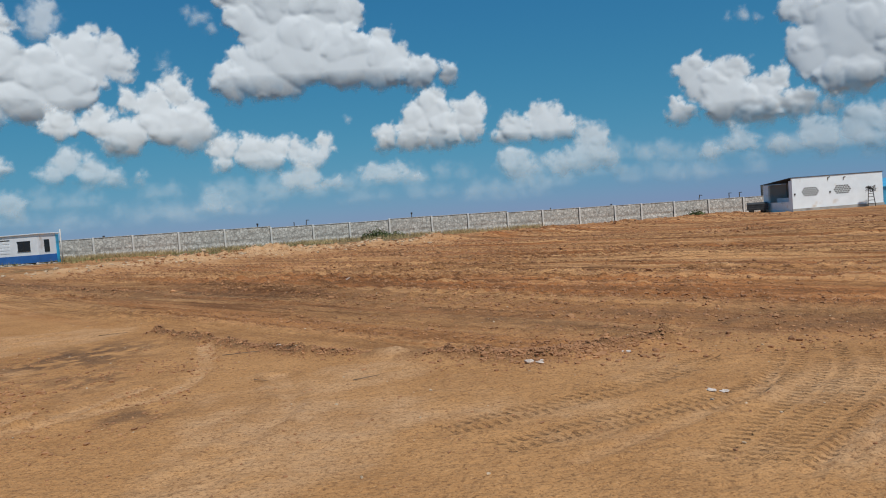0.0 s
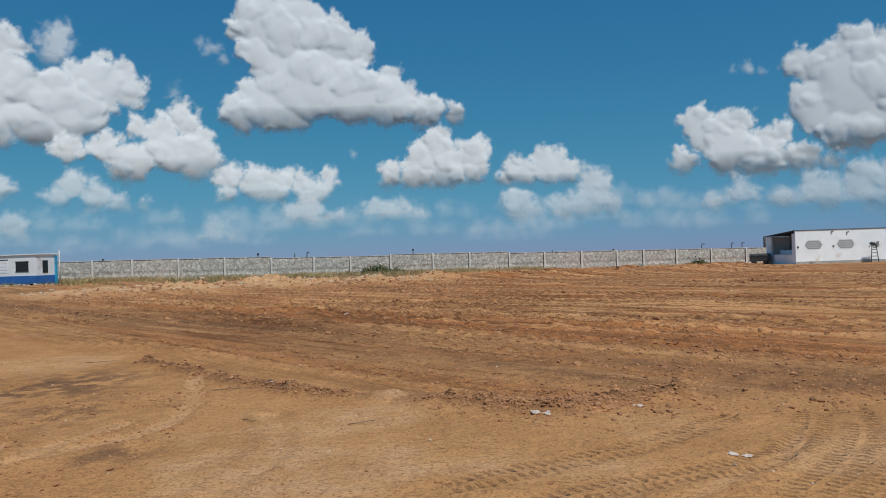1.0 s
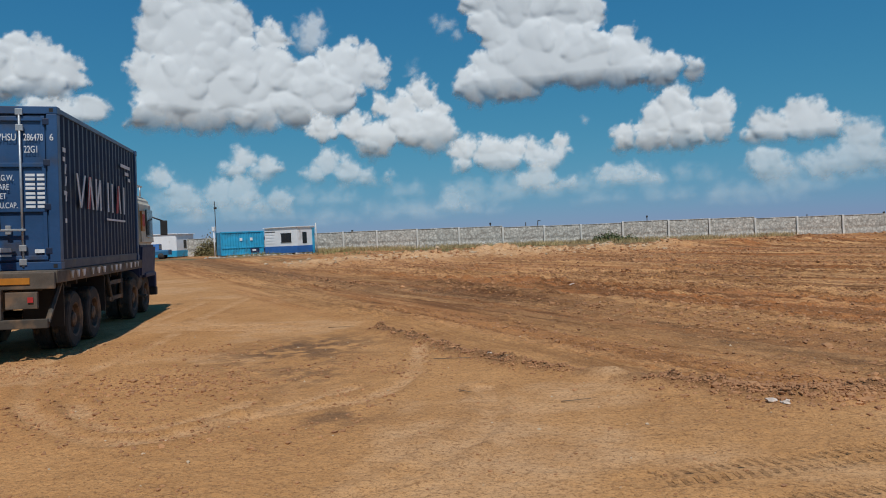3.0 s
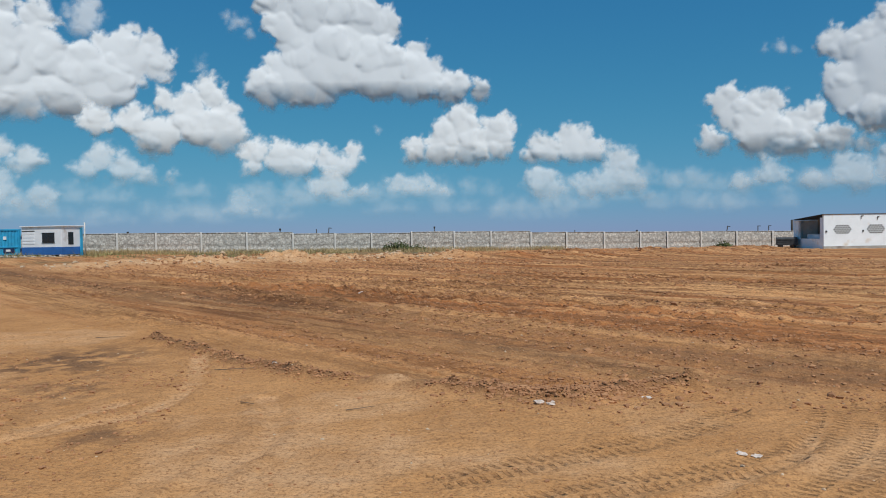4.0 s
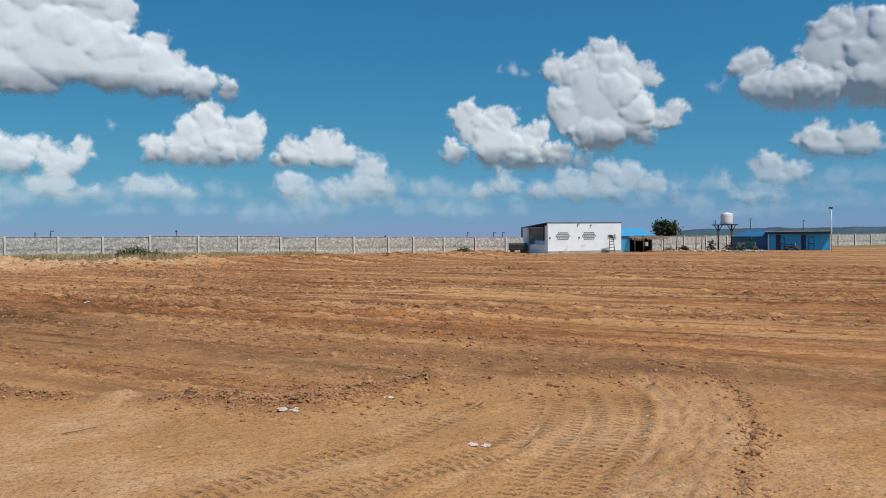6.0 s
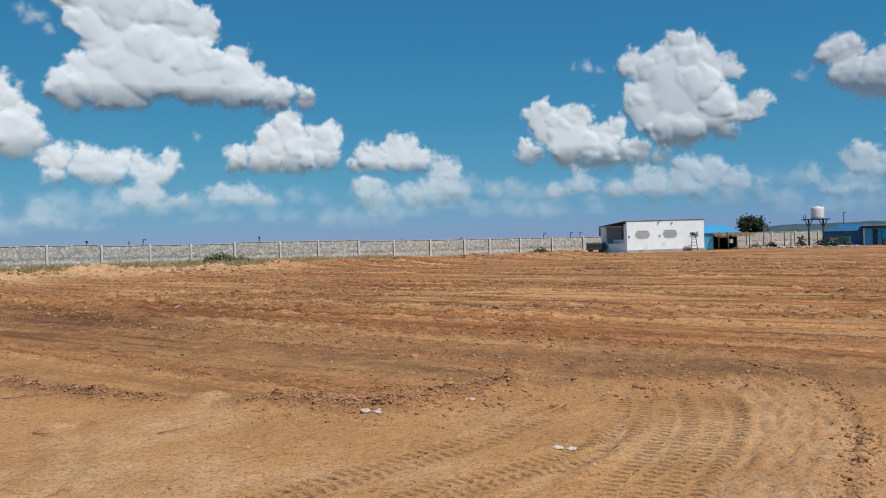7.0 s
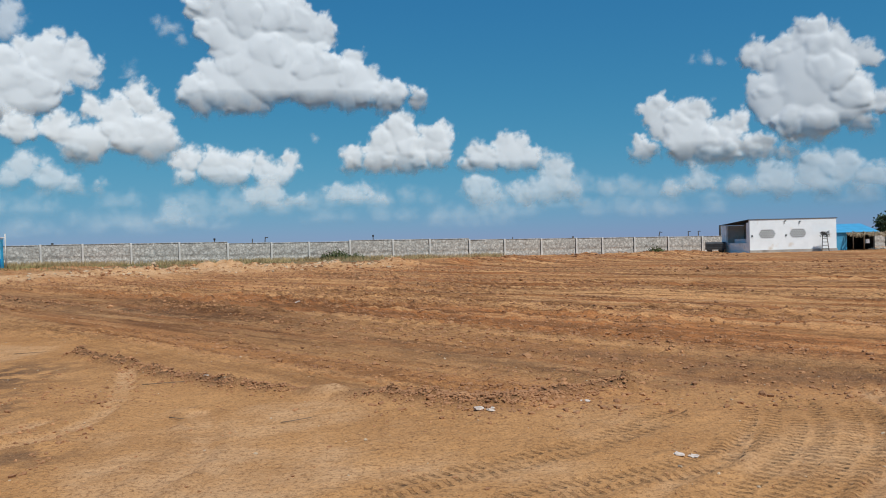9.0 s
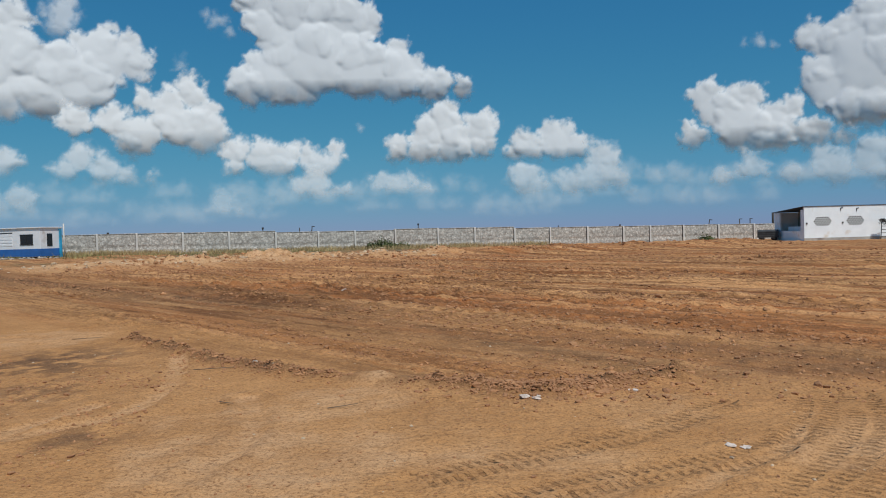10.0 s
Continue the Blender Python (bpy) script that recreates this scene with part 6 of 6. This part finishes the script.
for x, y, r in ((-0.5, -0.6, 0.55), (-0.5, 0.6, 0.55), (1.1, -0.5, 0.33), (1.1, 0.5, 0.33)):
    cylpart("wheel", (x, y - 0.12, r), (x, y + 0.12, r), r, M_TYRE, tc, seg=18)
for az, far, h in ((33.55, 98, 2.6), (34.9, 99, 2.1), (35.3, 104, 1.9)):
    p = polar(az, far)
    ob = cylpart("wooden_pole", (0, 0, -0.1), (0, 0, h), 0.07, M_WOOD, None, "", 8, 0.05)
    ob.matrix_basis = pose(p.x, p.y, ground_at(p), 0, 2, 0)
    tagged(ob, "plain weathered wooden pole standing among rubble", "pole")
p = polar(22.1, 112)
ob = cylpart("chimney_pipe", (0, 0, -0.1), (0, 0, 3.4), 0.16, M_IRON, None, "", 10)
ob.matrix_basis = pose(p.x, p.y, ground_at(p))
tagged(ob, "dark upright iron pipe behind the boundary wall", "pipe")


# ---- plants ----
def blades(name, spots, material, label, seed, hmin, hmax):
    rn = random.Random(seed)
    verts, faces = [], []
    for x, y, n, spread in spots:
        for _ in range(n):
            px, py = x + rn.gauss(0, spread), y + rn.gauss(0, spread)
            z = ground_at((px, py)) + 0.02
            h, a, w = rn.uniform(hmin, hmax), rn.uniform(0, 6.28), rn.uniform(0.015, 0.04)
            ex, ey = px + rn.gauss(0, h * 0.4), py + rn.gauss(0, h * 0.4)
            i = len(verts)
            verts += [(px - w * math.cos(a), py - w * math.sin(a), z), (px + w * math.cos(a), py + w * math.sin(a), z), (ex, ey, z + h)]
            faces.append((i, i + 1, i + 2))
    me = bpy.data.meshes.new(name)
    me.from_pydata(verts, [], faces)
    me.materials.append(material)
    return tagged(new(name, me), label, "grass", kind="stuff")


g1 = [(rnd.uniform(-46, -14), rnd.uniform(60, 78), 90, 1.0) for _ in range(40)]
blades("grass", g1, M_GRASS, "patchy green weeds growing before the boundary wall", 31, 0.1, 0.4)
g2 = [(x, fence_y(x) - rnd.uniform(1.0, 6), 130, 1.0) for x in [rnd.uniform(-50, 8) for _ in range(110)]]
blades("dry_grass", g2, M_STRAW, "dry straw-coloured grass along the foot of the wall", 32, 0.15, 0.6)


def bush(x, y, h, spread, seed, n=1500, leaf=None, label="low green leafy shrub before the boundary wall"):
    t = thing("bush", pose(x, y, ground_at((x, y)) + 0.02), label, "bush", "shrubs by the wall")
    rn = random.Random(seed)
    bm = bmesh.new()
    for _ in range(10):
        bm_cyl(bm, (rn.uniform(-0.2, 0.2), 0, -0.05), (rn.gauss(0, spread * 0.5), rn.gauss(0, 0.3), h * rn.uniform(0.5, 1)), 0.03, 0.01, 5)
    part("stems", bm, M_BARK, t)
    verts, faces = [], []
    for _ in range(n):
        k = rn.uniform(-1, 1)
        c = Vector((k * spread, rn.gauss(0, 0.4), abs(rn.gauss(0, 0.45)) * h * (1.1 - 0.6 * abs(k))))
        u = Vector((rn.uniform(-1, 1), rn.uniform(-1, 1), rn.uniform(-1, 1))).normalized() * rn.uniform(0.06, 0.14)
        w = u.cross(Vector((rn.uniform(-1, 1), 0.3, rn.uniform(-1, 1)))).normalized() * u.length * 0.6
        i = len(verts)
        verts += [tuple(c - u), tuple(c + w), tuple(c + u), tuple(c - w)]
        faces.append((i, i + 1, i + 2, i + 3))
    me = bpy.data.meshes.new("leaves")
    me.from_pydata(verts, [], faces)
    me.materials.append(leaf or M_GRASSLEAF)
    ob = new("leaves", me)
    ob.parent = t


M_GRASSLEAF = mat("shrub_leaf", (0.10, 0.125, 0.04), 0.75, 0, 0.4, 1.0)
bush(-9.3, 78.2, 1.0, 1.6, 41, 2200)
bush(-7.2, 78.8, 0.6, 0.9, 42, 900)
bush(27.6, 87.0, 0.7, 0.9, 45, 900)
bush(-54.0, 71.5, 1.9, 1.7, 46, 3200, mat("dry_shrub_leaf", (0.24, 0.20, 0.085), 0.8, 0, 0.4, 1.0), "dry yellowish shrub beside a white site cabin")


# ---- loose soil, litter ----
def clods(name, pts, material, label, seed):
    """Loose lumps of soil: each an uneven many-sided stone half sunk in the ground."""
    rn = np.random.RandomState(seed)
    base = np.array([(0, 0, 1), (0.894, 0, 0.447), (0.276, 0.851, 0.447), (-0.724, 0.526, 0.447), (-0.724, -0.526, 0.447), (0.276, -0.851, 0.447), (0.724, 0.526, -0.447), (-0.276, 0.851, -0.447), (-0.894, 0, -0.447), (-0.276, -0.851, -0.447), (0.724, -0.526, -0.447)])
    tri = np.array([(0, 1, 2), (0, 2, 3), (0, 3, 4), (0, 4, 5), (0, 5, 1), (1, 6, 2), (2, 7, 3), (3, 8, 4), (4, 9, 5), (5, 10, 1), (6, 7, 2), (7, 8, 3), (8, 9, 4), (9, 10, 5), (10, 6, 1)])
    pts = np.asarray(pts)
    n = len(pts)
    z = land(pts[:, 0].copy(), pts[:, 1].copy())[0]
    v = base[None] * rn.uniform(0.65, 1.35, (n, 11, 1)) * pts[:, 2][:, None, None] * np.stack([rn.uniform(0.8, 1.5, n), rn.uniform(0.7, 1.3, n), rn.uniform(0.5, 0.85, n)], 1)[:, None, :]
    a = rn.uniform(0, 6.283, n)
    c, s = np.cos(a)[:, None], np.sin(a)[:, None]
    vx, vy = v[..., 0] * c - v[..., 1] * s, v[..., 0] * s + v[..., 1] * c
    v = np.stack([vx + pts[:, 0:1], vy + pts[:, 1:2], v[..., 2] + (z + 0.18 * pts[:, 2])[:, None]], -1)
    f = (tri[None] + (np.arange(n) * 11)[:, None, None]).reshape(-1, 3)
    me = bpy.data.meshes.new(name)
    me.from_pydata(v.reshape(-1, 3).tolist(), [], f.tolist())
    me.materials.append(material)
    return tagged(new(name, me), label, "soil", kind="stuff")


def clod_material():
    m = mat("clod_soil", (0.47, 0.235, 0.105), 0.95, 0, 0.35, 2.0, 0.01, 40, (0.32, 0.17, 0.085), 0.8, 0.5)
    return m


M_CLOD = clod_material()
cn, cl = M_CLOD.node_tree.nodes, M_CLOD.node_tree.links
geo, cmix = cn.new("ShaderNodeNewGeometry"), cn.new("ShaderNodeMix")
cmix.data_type = "RGBA"
cl.new(geo.outputs["Random Per Island"], cmix.inputs[0])
cl.new(cn["Principled BSDF"].inputs["Base Color"].links[0].from_socket, cmix.inputs[6])
cmix.inputs[7].default_value = (0.33, 0.155, 0.07, 1)
cl.new(cmix.outputs[2], cn["Principled BSDF"].inputs["Base Color"])
rn = np.random.RandomState(77)
pts = []
for _ in range(4200):  # along the ridge
    k = rn.randint(len(RIDGE) - 1)
    f = rn.rand()
    q = [RIDGE[k][i] * (1 - f) + RIDGE[k + 1][i] * f for i in (0, 1)]
    pts.append((q[0] + rn.normal(0, 0.10), q[1] + rn.normal(0, 0.10), abs(rn.normal(0, 0.009)) + 0.0045))
pts = [q for q in pts if math.hypot((q[0] + 0.95) / 0.5, (q[1] - 8.4) / 0.32) > 1 or q[2] < 0.0055]
for _ in range(900):  # spilled clods round the end of the ridge
    pts.append((rn.normal(0.9, 0.6), rn.normal(7.9, 0.35), abs(rn.normal(0, 0.012)) + 0.005))
for _ in range(800):  # crumbled heap near the curved ruts
    pts.append((rn.normal(-6.1, 0.75), rn.normal(7.4, 0.6), abs(rn.normal(0, 0.012)) + 0.005))
for _ in range(1700):  # sparse crumbs on the near soil
    pts.append((rn.uniform(-10, 7), rn.uniform(3.2, 11), abs(rn.normal(0, 0.006)) + 0.003))
def strewn(n, x0, x1, y0, y1, keep, size):
    """Lumps scattered where keep(x, y) gives a likelihood, of a size that size(y) gives."""
    got = np.zeros((0, 3))
    while len(got) < n:
        x, y = rn.uniform(x0, x1, 40000), rn.uniform(y0, y1, 40000)
        m = rn.rand(40000) < keep(x, y)
        got = np.concatenate([got, np.stack([x[m], y[m], size(y[m])], 1)])
    return [tuple(q) for q in got[:n]]


def over(x, y, limit, fs, fc, low, gain, seed, least):
    c, s = 0.69 * x + 0.72 * y, 0.72 * x - 0.69 * y
    return np.where(c > limit, np.maximum(least, (fbm(s * fs, c * fc, 3, seed) - low) * gain), 0)


# rough patches beyond the ridge, then rows of larger lumps left by the blade
pts += strewn(26000, -24, 26, 7, 46, lambda x, y: over(x, y, 6.2, 0.16, 0.5, 0.50, 7, 41, 0.012) * np.minimum(1, 18.0 / y), lambda y: (np.abs(rn.normal(0, 0.010, len(y))) + 0.006) * (1 + y / 45))
pts += strewn(7000, -22, 28, 9, 46, lambda x, y: over(x, y, 8.5, 0.10, 0.9, 0.54, 9, 47, 0.0), lambda y: (np.abs(rn.normal(0, 0.016, len(y))) + 0.013) * (0.7 + y / 40))
pts += strewn(2600, -11, -3, 4.0, 10.5, lambda x, y: np.clip((fbm(x * 0.9, y * 0.9, 3, 49) - 0.45) * 5, 0.03, 1), lambda y: np.abs(rn.normal(0, 0.009, len(y))) + 0.004)
for _ in range(2600):  # clods on the spoil banks
    q = BERM[rn.randint(len(BERM))]
    x = q[0] + rn.uniform(-7, 7)
    if x > -8 or (x > -24 and rn.rand() < 0.35):
        pts.append((x, q[1] + rn.normal(0, 2.2), abs(rn.normal(0, 0.05)) + 0.02))
for _ in range(700):  # clods thrown beside the outer rut
    q = RUTS[8][rn.randint(len(RUTS[8]))]
    pts.append((q[0] + 0.14 + rn.normal(0, 0.06), q[1] + rn.normal(0, 0.12), abs(rn.normal(0, 0.009)) + 0.005))
clods("clods", pts, M_CLOD, "loose crumbled lumps of brown soil on graded ground", 78)
pale = [(rn.uniform(-9, 7), rn.uniform(3.5, 20), abs(rn.normal(0, 0.006)) + 0.004) for _ in range(420)]
pale += [(rn.uniform(-26, -2), 0, abs(rn.normal(0, 0.05)) + 0.02) for _ in range(500)]
bx, by = np.array([b[0] for b in BERM]), np.array([b[1] for b in BERM])
pale = [(x, float(np.interp(x, bx, by)) + rn.normal(0, 2.0), r) if y == 0 else (x, y, r) for x, y, r in pale]
clods("pale_stones", pale, mat("pale_stone", (0.55, 0.41, 0.27), 0.9, 0, 0.25, 3, 0.01, 30), "small pale stones and lumps of sand", 79)


def litter(x, y, r, seed, label, flat=0.5):
    rn2 = random.Random(seed)
    bm = bmesh.new()
    lump(bm, (0, 0, r * flat * 0.7), r, rn2, 2, flat)
    ob = part("litter", bm, M_PAPER)
    for v in ob.data.vertices:
        v.co *= rn2.uniform(0.6, 1.25)
    ob.matrix_basis = pose(x, y, height(x, y), 0, 0, rn2.uniform(0, 180))
    tagged(ob, label, "litter", "litter on the ground")


litter(0.56, 7.38, 0.055, 1, "crumpled pale plastic bag lying on clods")
litter(0.68, 7.33, 0.04, 2, "scrap of pale plastic beside a bag")
litter(1.98, 5.75, 0.045, 3, "torn scrap of white paper on tyre prints", 0.25)
litter(2.08, 5.72, 0.035, 4, "torn scrap of white paper on tyre prints", 0.25)
litter(1.67, 7.65, 0.06, 5, "flat pale strip of plastic on brown soil", 0.15)
litter(-3.33, 19.86, 0.07, 6, "small white scrap on reddish soil")
litter(-2.7, 9.4, 0.04, 7, "small pale stone beside the soil ridge")
for x, y, ln, a in ((-3.0, 9.35, 0.9, 12), (-2.4, 7.4, 0.22, -35), (-1.2, 7.2, 0.3, 25), (-6.5, 12.5, 0.5, 10)):
    ob = cylpart("stick", (-ln / 2, 0, 0), (ln / 2, 0, 0.01), 0.006, M_WOOD, None, "", 6, 0.003)
    ob.matrix_basis = pose(x, y, height(x, y) + 0.012, 0, 0, a)
    tagged(ob, "thin dry stick lying on sandy soil", "stick")
